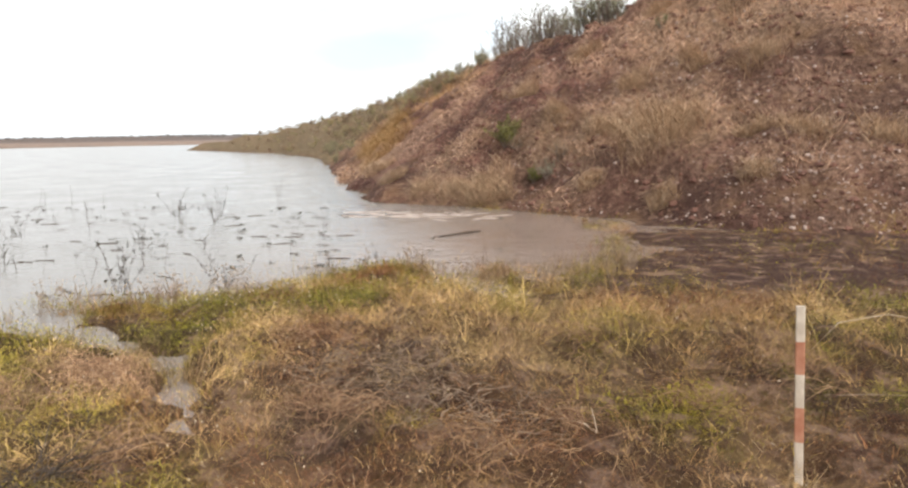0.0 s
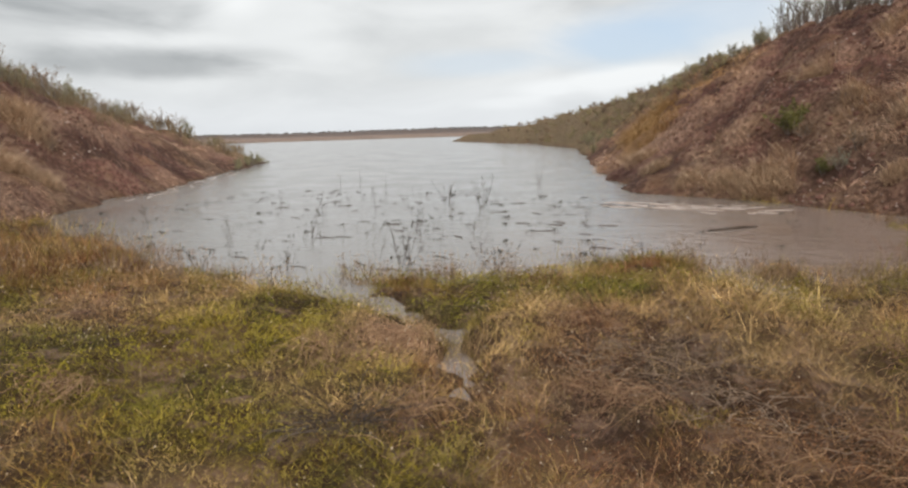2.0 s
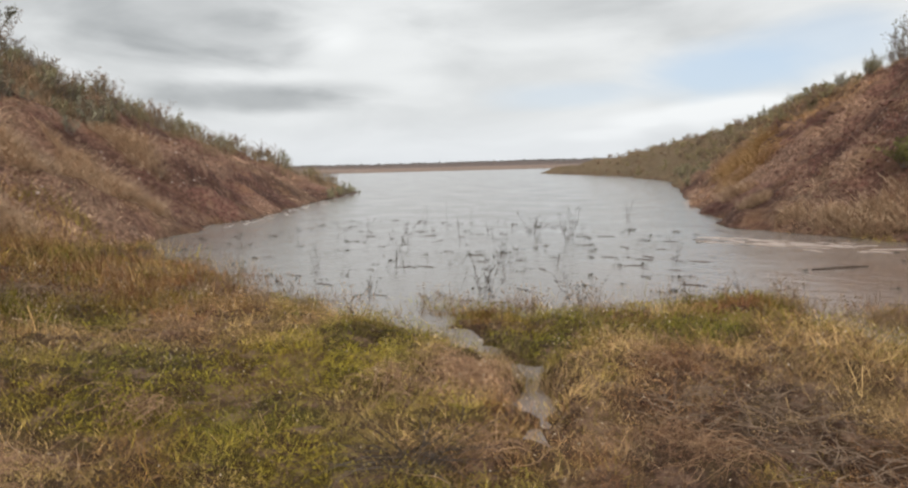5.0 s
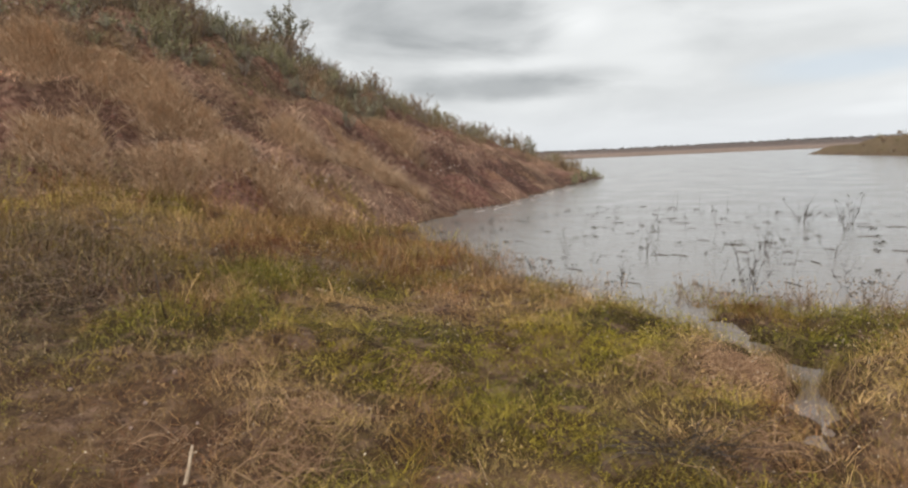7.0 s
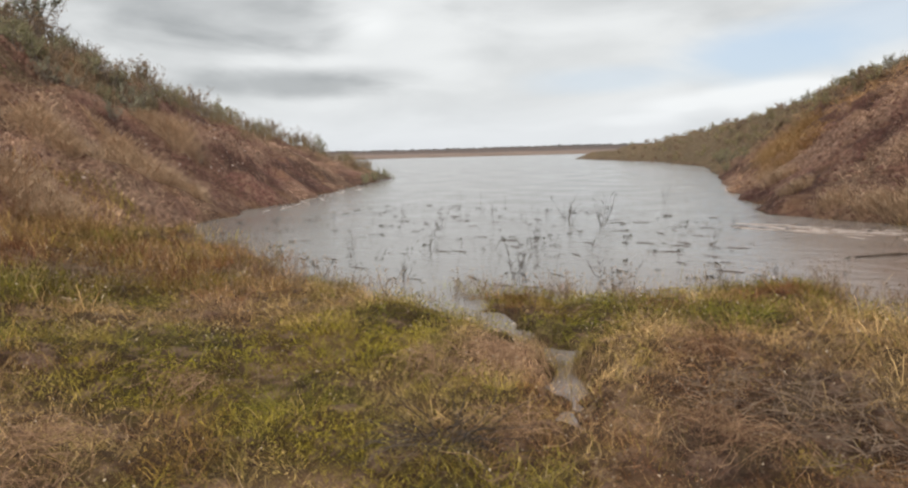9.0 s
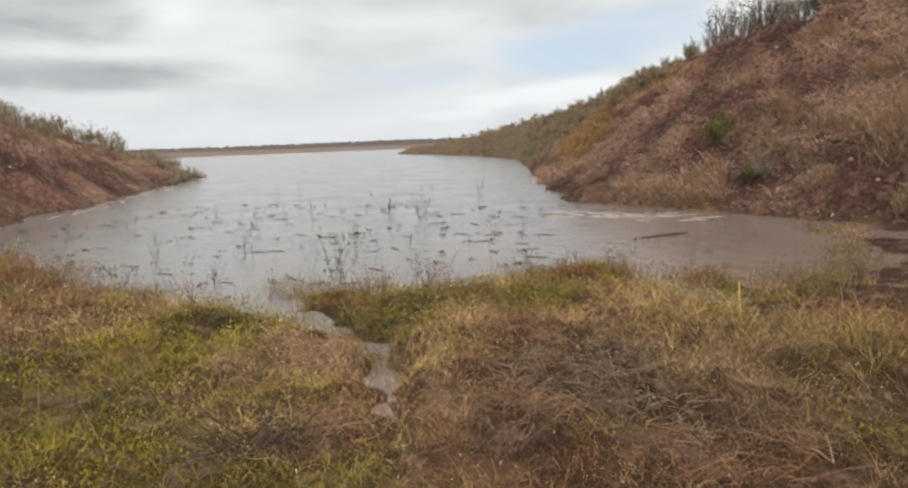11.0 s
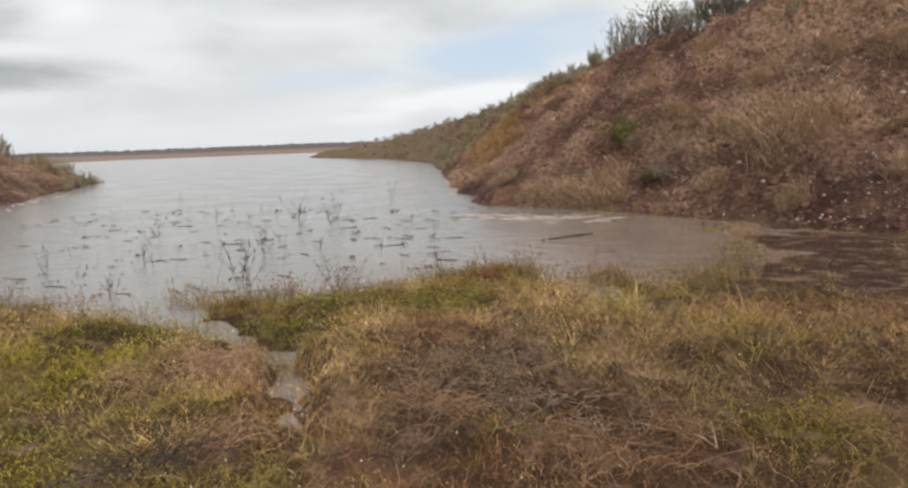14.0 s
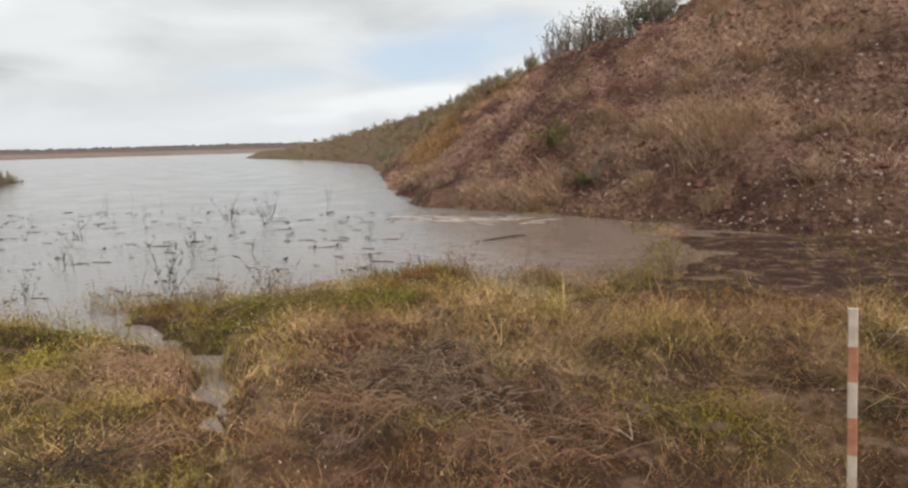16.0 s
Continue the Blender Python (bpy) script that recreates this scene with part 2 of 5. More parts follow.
def bank(x, y, line, back, tops, rises, feet=()):
    d, along = nearest(line, x, y)
    ring = line + back
    e, _ = nearest([line[-1]] + back + [line[0]], x, y)
    top, rise = np.interp(along, range(len(tops)), tops), np.interp(along, range(len(rises)), rises)
    slope = rise * d
    up = np.minimum(slope, top) - 0.35 * np.exp(-np.abs(slope - top) / 0.35) * np.minimum(top, 1.0) + 0.012 * (d - top / rise).clip(0)
    up = up.clip(0.02 * np.minimum(d, 1)) + (np.interp(along, range(len(feet)), feet) if feet else 0.0)
    within = inside(ring, x, y)
    return np.where(within, np.minimum(up, 0.02 + 0.5 * e), -0.35 * np.minimum(d, e)), within, d, along


def runnel(x, y):
    """One in the little channel that drains the grass, nought away from it."""
    return np.exp(-(np.clip(nearest(RUNNEL, x, y)[0] + 0.08 * rough(x + 3, y + 8, 0.25, 4) - 0.02, 0, None) / (0.14 + 0.2 * smooth(y, 4.4, 5.4))) ** 2)


def trodden(x, y):
    """The bare earth where people step down to the shore."""
    return np.exp(-((x + 4.4) ** 2 + (y - 0.1) ** 2) / 0.8)


def cushion(x, y):
    """How high the mat of plants heaps up over the soil of the flat."""
    n, m = smooth(rough(x + 2, y - 4, 0.6, 4), -0.6, 0.8), smooth(rough(x - 7, y + 5, 0.22, 3), -0.5, 0.7)
    d = nearest(NEAR_SHORE, x, y)[0]
    return (0.02 + 0.14 * n + 0.06 * m) * (0.35 + 0.65 * smooth(d, 0.1, 1.8)) * (1 - 0.95 * runnel(x, y)) * (1 - 0.8 * trodden(x, y)) * (1 - np.exp(-((x - 1.36) ** 2 + (y - 2.95) ** 2) / 0.12))


def spotted(spots, x, y, grow=1.0):
    """Nought to one: how well a place lies in one of the patches given as x, y and reach."""
    u, v = x + 0.4 * rough(x, y + 60, 1.0, 4), y + 0.4 * rough(x + 60, y, 1.0, 4)
    return np.clip(sum(np.exp(-(((u - px) ** 2 + (v - py) ** 2) / (s * grow) ** 2) ** 1.3) for px, py, s in spots), 0, 1)


RIGHT_RUN = np.r_[0, np.cumsum([math.dist(a, b) for a, b in zip(RIGHT_SHORE, RIGHT_SHORE[1:])])]
LEFT_RUN = np.r_[0, np.cumsum([math.dist(a, b) for a, b in zip(LEFT_SHORE, LEFT_SHORE[1:])])]


def streak(x, y):
    """Noise drawn out along the contours of either bank, as the rows of grass and the small ledges run."""
    x, y = np.asarray(x, float), np.asarray(y, float)
    west = x < -0.75 * y - 4
    dr, ar = nearest(RIGHT_SHORE, x, y)
    dl, al = nearest(LEFT_SHORE, x, y)
    run = np.where(west, np.interp(al, range(len(LEFT_RUN)), LEFT_RUN), np.interp(ar, range(len(RIGHT_RUN)), RIGHT_RUN))
    up = np.where(west, dl + 50, dr) + 0.45 * rough(x + 5, y + 41, 2.2, 4) + 0.12 * run
    return rough(run / 3.2, up, 1.0, 4)


def land(x, y):
    """The height of the ground, and what it is: share of hill, of mud, of far shore."""
    x, y = np.asarray(x, float), np.asarray(y, float)
    u, v = x + 0.3 * rough(x + 81, y, 1.4, 4), y + 0.3 * rough(x, y + 83, 1.4, 4)
    zr, on_r, dr, _ = bank(u, v, RIGHT_SHORE, RIGHT_BACK, RIGHT_TOP, RIGHT_RISE)
    zl, on_l, dl, _ = bank(u, v, LEFT_SHORE, LEFT_BACK, LEFT_TOP, LEFT_RISE, LEFT_FOOT)
    dn, _ = nearest(NEAR_SHORE, x, y)
    on_n = inside(NEAR_SHORE + NEAR_BACK, x, y)
    rise = 0.125 * np.clip(-x - 4.0, 0, 9.5) * smooth(dn, 0.3, 6.5)
    zn = np.where(on_n, 0.015 + 0.12 * (1 - np.exp(-dn / 1.8)) + rise, -0.18 * dn)
    mud = smooth(x + 0.5 * rough(x + 6, y, 0.8, 3), 0.5, 1.7) * smooth(y + 0.4 * rough(x, y + 6, 0.8, 3), 5.8, 7.1) * on_n
    reach = np.where(on_n, dn, -dn) + 1.3 * rough(x + 12, y * 1.6, 1.6, 4)
    flats = smooth(x, 0.3, 1.6) * smooth(y, 7.0, 8.4)
    zn = zn * (1 - flats) + flats * np.clip(0.03 * reach, -0.3, 0.05)
    lumps = rough(x, y, 1.2) * 0.035 + rough(x, y, 0.4, 3) * 0.035
    zn = zn + np.where(on_n, lumps * (1 - 0.55 * mud), 0)
    wild = rough(x + 3, y + 8, 0.35, 3)
    zn = zn + np.where(on_n, 0.55 * cushion(x, y) * (1 - mud) * (1 - flats), 0)
    zn = zn - (0.15 + 0.03 * smooth(y, 4.6, 3.8)) * runnel(x, y) * (1 + 0.55 * rough(x + 1, y + 2, 0.22, 3))
    for px, py, s in POOLS:
        zn = zn - 0.17 * np.exp(-((x - px) ** 2 + (y - py) ** 2) / (s * s)) * (1 + 0.8 * wild)
    hill = np.where(on_r | on_l, 1.0, 0.0)
    lump = rough(x + 31, y, 3.5, 5) * 0.22 + rough(x, y, 0.8, 4) * 0.17 + rough(x + 9, y, 0.35, 2) * 0.05 + streak(x, y) * 0.15
    amount = smooth(np.where(on_r, dr, np.where(on_l, dl, 0)), 0.0, 3.0)
    z = np.maximum(np.maximum(zr + on_r * lump * amount, zl + on_l * lump * amount), zn)
    # the far shore: bare slopes that climb to a low ridge
    r, az = np.hypot(x, y), np.degrees(np.arctan2(x, y))
    edge = 330 + 60 * np.interp(az, [-180, -60, -44, -30, -20, 180], [0.5, 0.2, 0.0, 0.9, 1.6, 1.6])
    top = np.interp(az, [-180, -46, -38, -25, 180], [5.6, 5.6, 6.4, 8.8, 8.8]) * 0.9 + rough(az * 6, r * 0.01, 40, 3) * 0.5
    far = np.clip((r - edge) * 0.022, -2, None)
    far = np.minimum(far, top + (r - edge - top / 0.022).clip(0) * 0.004)
    z = np.where(r > 250, np.maximum(z, far), z)
    return np.maximum(z, -2.0), hill * (r < 260), mud, (r > 250) & (far > z - 0.01) & (far > 0)


def solid(name, verts, faces, mat, parent=None, colours=None, soft=False):
    """A mesh object from arrays; faces is an array of rows of three or four corners, or a list of such arrays."""
    me = bpy.data.meshes.new(name)
    groups = faces if isinstance(faces, list) else [faces]
    verts = np.asarray(verts, np.float32).reshape(-1, 3)
    corners = np.concatenate([np.asarray(g).ravel() for g in groups]).astype(np.int32)
    sizes = np.concatenate([np.full(len(g), np.asarray(g).shape[1], np.int32) for g in groups])
    me.vertices.add(len(verts))
    me.vertices.foreach_set("co", verts.ravel())
    me.loops.add(len(corners))
    me.loops.foreach_set("vertex_index", corners)
    me.polygons.add(len(sizes))
    me.polygons.foreach_set("loop_start", np.r_[0, np.cumsum(sizes)[:-1]].astype(np.int32))
    me.polygons.foreach_set("loop_total", sizes)
    if soft:
        me.polygons.foreach_set("use_smooth", np.ones(len(sizes), bool))
    me.update(calc_edges=True)
    if colours is not None:
        a = me.color_attributes.new("tint", "FLOAT_COLOR", "POINT")
        a.data.foreach_set("color", np.c_[colours, np.ones(len(verts))].astype(np.float32).ravel())
    me.materials.append(mat)
    ob = new(name, me)
    if parent:
        ob.parent = parent
    return ob


def blend(a, b, f):
    f = np.asarray(f)[..., None]
    return np.asarray(a) * (1 - f) + np.asarray(b) * f


# ---- where what grows ----
GREEN, LIME, STRAW = (0.175, 0.178, 0.022), (0.40, 0.318, 0.028), (0.74, 0.50, 0.225)
BROWN, PINK, GREY = (0.30, 0.122, 0.062), (0.98, 0.60, 0.38), (0.19, 0.135, 0.11)
LIME_AT = [(-4.1, 2.7, 0.5), (-3.4, 2.1, 0.3), (-3.7, 3.4, 0.4), (-2.9, 4.9, 0.35), (-2.4, 3.3, 0.25), (0.7, 4.8, 0.4), (-0.6, 3.1, 0.2), (-4.3, 3.1, 0.6), (-4.3, 2.0, 0.4), (-2.5, 2.2, 0.35),
           (-4.4, 2.4, 0.4), (-4.7, 1.9, 0.5), (-2.8, 5.4, 0.35), (0.9, 3.4, 0.3), (-1.9, 4.2, 0.2)]
GREEN_AT = [(-4.2, 4.6, 0.4), (-3.4, 2.6, 0.35), (-2.9, 5.8, 0.4), (-1.5, 6.5, 0.3), (-6.1, 1.8, 0.4), (-5.8, 1.1, 0.35), (-2.8, 5.1, 0.35), (-9.4, 0.3, 0.5), (-8.0, 2.5, 0.4), (-5.0, 2.6, 0.4), (-1.7, 6.3, 0.3),
            (1.6, 4.0, 0.3), (-2.0, 5.6, 0.4)]
PINK_AT = [(-2.8, 3.9, 0.3), (-2.7, 4.1, 0.28), (-2.5, 3.7, 0.25)]
STRAW_AT = [(-2.6, 3.1, 0.3), (-1.8, 3.8, 0.25), (-1.9, 4.8, 0.25), (-2.1, 6.9, 0.3), (0.3, 4.5, 0.4), (0.1, 5.9, 0.3), (-1.8, 2.8, 0.3), (-0.4, 4.4, 0.3), (-4.4, 1.1, 0.3), (-3.5, 1.2, 0.3), (-2.5, 2.8, 0.3),
            (-5.4, 2.9, 0.5), (-10.9, 2.2, 0.8), (-13.6, 6.4, 1.0), (-9.7, 6.5, 0.8), (-4.9, 4.0, 0.4), (-11.4, 0.8, 0.7), (-5.6, 4.0, 0.4), (-3.4, 4.0, 0.3)]
BROWN_AT = [(-1.3, 4.7, 0.4), (-0.9, 3.8, 0.4), (-2.0, 2.6, 0.3), (0.1, 3.2, 0.5), (-0.4, 3.5, 0.3), (0.9, 6.2, 0.6), (-6.1, 6.6, 0.4), (-8.4, 6.2, 0.9), (-6.1, 4.4, 0.5), (-4.9, 0.5, 0.4), (-8.0, 4.1, 0.8),
            (-3.3, 1.7, 0.3), (-10.0, 3.7, 0.8), (-8.0, 5.4, 0.7), (0.2, 2.8, 0.4), (1.4, 5.8, 0.6), (-12, 4.5, 0.8)]
GREY_AT = [(-7.3, 0.3, 0.8), (-6.1, 0.0, 0.5), (-7.3, 1.0, 0.5), (-0.9, 4.3, 0.3), (-1.1, 3.2, 0.3), (-2.2, 2.4, 0.2), (-0.8, 3.8, 0.3), (-9.0, 0.6, 1.0)]


def cover_colour(x, y):
    """The colour of the plants at a place, and how leafy they are."""
    n, m = rough(x, y, 1.3, 5), rough(x + 40, y + 11, 0.8, 5)
    east = smooth(x, -1.6, 0.4)
    leafy = smooth(m - 0.3 * n + 0.15 - 0.15 * east, -0.1, 0.5) * 0.85
    c = blend(blend(BROWN, STRAW, smooth(n, -0.3, 0.7) * 0.8), blend(GREEN, LIME, smooth(rough(x + 9, y, 0.4, 4), -0.6, 0.6)), leafy)
    u, v = x + 0.3 * rough(x, y + 60, 0.5, 4), y + 0.3 * rough(x + 60, y, 0.5, 4)
    for colour, spots in ((STRAW, STRAW_AT), (BROWN, BROWN_AT), (LIME, LIME_AT), (GREEN, GREEN_AT), (PINK, PINK_AT), (GREY, GREY_AT)):
        for px, py, s in spots:
            f = 0.8 * np.exp(-(((u - px) ** 2 + (v - py) ** 2) / (s * s * 1.4)) ** 1.4)
            c = blend(c, colour, f)
            leafy = leafy * (1 - f) + f * (colour in (GREEN, LIME))
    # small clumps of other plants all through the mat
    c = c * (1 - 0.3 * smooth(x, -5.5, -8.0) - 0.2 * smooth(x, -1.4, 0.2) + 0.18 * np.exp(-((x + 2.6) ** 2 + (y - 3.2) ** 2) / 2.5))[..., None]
    k = rough(x + 130, y + 77, 0.16, 3)
    c = blend(c, blend(STRAW, GREEN, leafy), smooth(k, 0.25, 0.6) * 0.4)
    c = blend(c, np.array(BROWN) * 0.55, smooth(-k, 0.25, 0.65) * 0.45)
    return c, leafy


RIGHT_TAN = [(3.3, 15.9, 0.9), (5.9, 18.3, 1.4), (3.7, 19.5, 1.1), (1.0, 17.2, 0.8), (-0.7, 16.5, 0.5), (-2.1, 17.0, 0.7), (-1.9, 18.6, 0.7), (5.1, 13.0, 0.6),
             (-1.6, 24.2, 1.0), (-5.0, 24.2, 0.7), (2.4, 17.2, 0.7), (4.1, 15.3, 0.6), (4.6, 19.0, 1.0), (7.4, 18.6, 1.4)]
RIGHT_DARK = [(4.5, 17.4, 1.0), (5.7, 16.2, 1.1), (0.7, 16.0, 0.7), (2.4, 14.7, 0.8), (3.9, 13.1, 0.9), (1.8, 18.0, 0.8), (5.6, 13.9, 0.7), (-2.4, 21.8, 0.7),
              (0.4, 21.4, 0.8), (4.6, 12.3, 0.8), (2.5, 13.7, 0.7), (-0.3, 17.4, 0.6), (7.5, 15.0, 1.2)]
RIGHT_GOLD = [(-3.0, 27.2, 1.2), (-4.6, 28.3, 1.1), (-6.0, 30.0, 1.2), (-2.7, 29.0, 1.0), (-5.2, 26.5, 1.0), (-10.1, 44.7, 1.6), (-9.4, 45.1, 2.0), (-5.4, 33.8, 1.6), (-3.9, 34.8, 1.6), (-2.6, 31.9, 1.3)]
LEFT_TAN = [(-18.0, 1.1, 0.9), (-17.2, 3.3, 0.9), (-16.2, 3.6, 0.6), (-17.4, 1.7, 0.9), (-15.5, 4.3, 0.6), (-18.1, 9.2, 1.0), (-17.2, 7.0, 0.8), (-14.2, 5.4, 0.4),
            (-17.2, 10.2, 0.8), (-22.8, 10.4, 0.8), (-14.4, 3.5, 0.6), (-15.0, 1.5, 0.6), (-20.9, 12.1, 0.8), (-18.0, 2.9, 0.7)]
LEFT_DARK = [(-16.6, 1.3, 1.1), (-17.7, 6.6, 0.8), (-14.5, 2.9, 0.5), (-14.9, 6.9, 0.7), (-19.2, 12.8, 0.9), (-20.3, 16.0, 0.8), (-15.5, 5.2, 0.5), (-16.1, 2.2, 0.7),
             (-17.8, 9.8, 0.7), (-17.1, 5.0, 0.6), (-24.0, 20.0, 1.5)]
LEFT_GREEN = [(-19.6, 6.1, 1.2), (-20.7, 7.9, 0.9), (-15.5, 1.1, 0.5), (-14.0, 0.7, 0.8), (-14.0, 2.3, 0.6), (-19.4, 1.1, 1.0), (-19.1, 2.5, 0.9), (-13.2, 0.5, 0.6)]


def soil_colour(x, y, z, hill, mud, far):
    n, m = rough(x, y, 5, 4), rough(x + 50, y - 20, 1.4, 4)
    c = blend((0.085, 0.055, 0.028), (0.16, 0.098, 0.047), smooth(n, -0.7, 0.7))
    # soil takes the plants' colour, much darkened to paint the shade beneath them
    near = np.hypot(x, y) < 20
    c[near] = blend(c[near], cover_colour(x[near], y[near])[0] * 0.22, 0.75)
    red = blend((0.105, 0.046, 0.036), (0.29, 0.138, 0.108), smooth(m, -0.7, 0.7))
    dry = blend(red, (0.27, 0.178, 0.115), smooth(rough(x - 8, y + 3, 5, 4), 0.0, 0.7) * 0.75)
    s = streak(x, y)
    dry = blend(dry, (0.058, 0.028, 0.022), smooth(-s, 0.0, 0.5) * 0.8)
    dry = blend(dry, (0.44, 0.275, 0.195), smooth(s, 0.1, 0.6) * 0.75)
    tan = np.clip(spotted(RIGHT_TAN, x, y, 1.2) + spotted(LEFT_TAN, x, y, 1.2), 0, 1)
    dark = np.clip(spotted(RIGHT_DARK, x, y, 1.1) + spotted(LEFT_DARK, x, y, 1.1), 0, 1)
    dry = blend(dry, (0.44, 0.295, 0.19), tan * 0.6)
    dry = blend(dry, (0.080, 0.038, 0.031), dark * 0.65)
    dry = blend(dry, (0.15, 0.125, 0.05), spotted(LEFT_GREEN, x, y, 1.2) * 0.6)
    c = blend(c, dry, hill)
    c = blend(c, (0.085, 0.043, 0.034), mud * (1 - hill) * 0.9)
    c = blend(c, (0.24, 0.145, 0.078), trodden(x, y) * 0.8)
    c = blend(c, (0.28, 0.18, 0.13), hill * (x < -0.75 * y - 4) * 0.12 * (1 - dark))
    c = blend(c, (0.065, 0.035, 0.028), smooth(z, 1.5, 0.3) * smooth(x, 0.8, 3.0) * hill * 0.6)
    back = smooth(np.hypot(x, y), 36, 50) * hill * (x > -0.7 * y)
    c = blend(c, (0.20, 0.16, 0.08), back * 0.85)
    wet = smooth(z, 0.25, 0.0) * (1 - far)
    c = c * (1 - 0.2 * wet[..., None])
    # far shore: haze of distance is mixed into both greyed colours
    top = smooth(z, 1.8, 3.4)
    shore = blend((0.36, 0.28, 0.235), (0.125, 0.118, 0.118), np.clip(top + 0.25 * smooth(rough(x, y, 60, 3), 0.1, 0.6), 0, 1))
    return blend(c, shore, far.astype(float))


def ground():
    radii = np.concatenate([[0.0], np.geomspace(0.35, 9, 120), np.geomspace(9.1, 60, 240), np.geomspace(61, 4500, 80)])
    # finer where the open water and the banks lie
    angles = np.radians(np.concatenate([np.arange(-105, 50, 0.33), np.arange(50, 255, 2.0)]))
    R, A = np.meshgrid(radii, angles, indexing="ij")
    x, y = R * np.sin(A), R * np.cos(A)
    z, hill, mud, far = land(x, y)
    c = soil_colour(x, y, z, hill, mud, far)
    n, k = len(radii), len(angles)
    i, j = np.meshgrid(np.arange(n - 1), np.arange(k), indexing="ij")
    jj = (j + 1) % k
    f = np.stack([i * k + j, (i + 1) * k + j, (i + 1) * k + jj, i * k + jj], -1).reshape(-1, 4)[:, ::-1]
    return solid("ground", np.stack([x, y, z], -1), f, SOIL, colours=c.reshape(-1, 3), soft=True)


tagged(ground(), "reddish soil banks and flat grassy shore round an inlet", "ground", kind="structure")


def water():
    a = np.radians(np.arange(0, 360, 3))
    rings = [1, 4, 12, 40, 150, 600, 4400]
    v = [(0, 0, 0)] + [(r * math.sin(t), r * math.cos(t), 0) for r in rings for t in a]
    k = len(a)
    quads = np.array([(1 + i * k + j, 1 + (i + 1) * k + j, 1 + (i + 1) * k + (j + 1) % k, 1 + i * k + (j + 1) % k) for i in range(len(rings) - 1) for j in range(k)])
    tris = np.array([(0, 1 + j, 1 + (j + 1) % k) for j in range(k)])
    return solid("water", v, [quads[:, ::-1], tris[:, ::-1]], WATER)


tagged(water(), "muddy grey-brown reservoir water with small ripples", "water", kind="structure")


# ---- the builder of things ----
class Shape:
    """Gathers the corners and faces of one mesh."""

    def __init__(self):
        self.v, self.f = [], []

    def tube(self, points, radii, sides=5):
        points = [Vector(p) for p in points]
        start, last = len(self.v), len(points) - 1
        for i, p in enumerate(points):
            way = (points[min(i + 1, last)] - points[max(i - 1, 0)]).normalized()
            u = way.orthogonal().normalized()
            s = way.cross(u)
            for k in range(sides):
                a = 2 * math.pi * k / sides
                self.v.append(p + (u * math.cos(a) + s * math.sin(a)) * radii[i])
        for i in range(last):
            for k in range(sides):
                a, b = start + i * sides + k, start + i * sides + (k + 1) % sides
                self.f.append((a, b, b + sides, a + sides))
        self.f.append(tuple(start + k for k in range(sides))[::-1])
        self.f.append(tuple(start + last * sides + k for k in range(sides)))

    def leaf(self, at, way, size, rng):
        way = Vector(way).normalized()
        side = way.cross(Vector((rng.random() - 0.5, rng.random() - 0.5, rng.random() - 0.5))).normalized() * size * 0.42
        n, at = len(self.v), Vector(at)
        fold = way.cross(side).normalized() * size * 0.12
        self.v += [at, at + way * size * 0.5 + side + fold, at + way * size, at + way * size * 0.5 - side + fold]
        self.f += [(n, n + 1, n + 2), (n, n + 2, n + 3)]

    def box(self, lo, hi, edge=0.0):
        """A block whose upright edges are cut off by edge."""
        (a, b, c), (d, e, h) = lo, hi
        ring = [(a + edge, b), (d - edge, b), (d, b + edge), (d, e - edge), (d - edge, e), (a + edge, e), (a, e - edge), (a, b + edge)] if edge else [(a, b), (d, b), (d, e), (a, e)]
        n, k = len(self.v), len(ring)
        self.v += [Vector((x, y, c)) for x, y in ring] + [Vector((x, y, h)) for x, y in ring]
        self.f += [tuple(n + i for i in range(k))[::-1], tuple(n + k + i for i in range(k))]
        self.f += [(n + i, n + (i + 1) % k, n + k + (i + 1) % k, n + k + i) for i in range(k)]

    def rock(self, at, size, rng):
        """A blunt stone with uneven facets."""
        n, rows = len(self.v), ((-0.55, 0.6), (0.0, 1.0), (0.55, 0.62))
        flat, turn = 0.45 + 0.35 * rng.random(), rng.random() * 6.28
        long = 0.75 + 0.6 * rng.random()
        for h, r in rows:
            for k in range(6):
                a = turn + math.pi / 3 * k
                q = size * 0.5 * r * (0.75 + 0.5 * rng.random())
                self.v.append(Vector(at) + Vector((math.cos(a) * q * long, math.sin(a) * q, h * size * flat + size * 0.06 * (rng.random() - 0.5))))
        for i in range(2):
            for k in range(6):
                a, b = n + i * 6 + k, n + i * 6 + (k + 1) % 6
                self.f.append((a, b, b + 6, a + 6))
        self.f += [tuple(n + k for k in range(6))[::-1], tuple(n + 12 + k for k in range(6))]


def part(name, shape, mat, parent=None, label="", soft=False):
    me = bpy.data.meshes.new(name)
    me.from_pydata(shape.v, [], shape.f)
    me.materials.append(mat)
    if soft:
        me.polygons.foreach_set("use_smooth", np.ones(len(me.polygons), bool))
    ob = new(name, me)
    if parent:
        ob.parent = parent
    return tagged(ob, label) if label else ob


CELL, WEST, SOUTH = 0.12, -36.0, -3.0
GX, GY = np.meshgrid(WEST + CELL * np.arange(400), SOUTH + CELL * np.arange(400), indexing="ij")
GRID = land(GX, GY)[0]


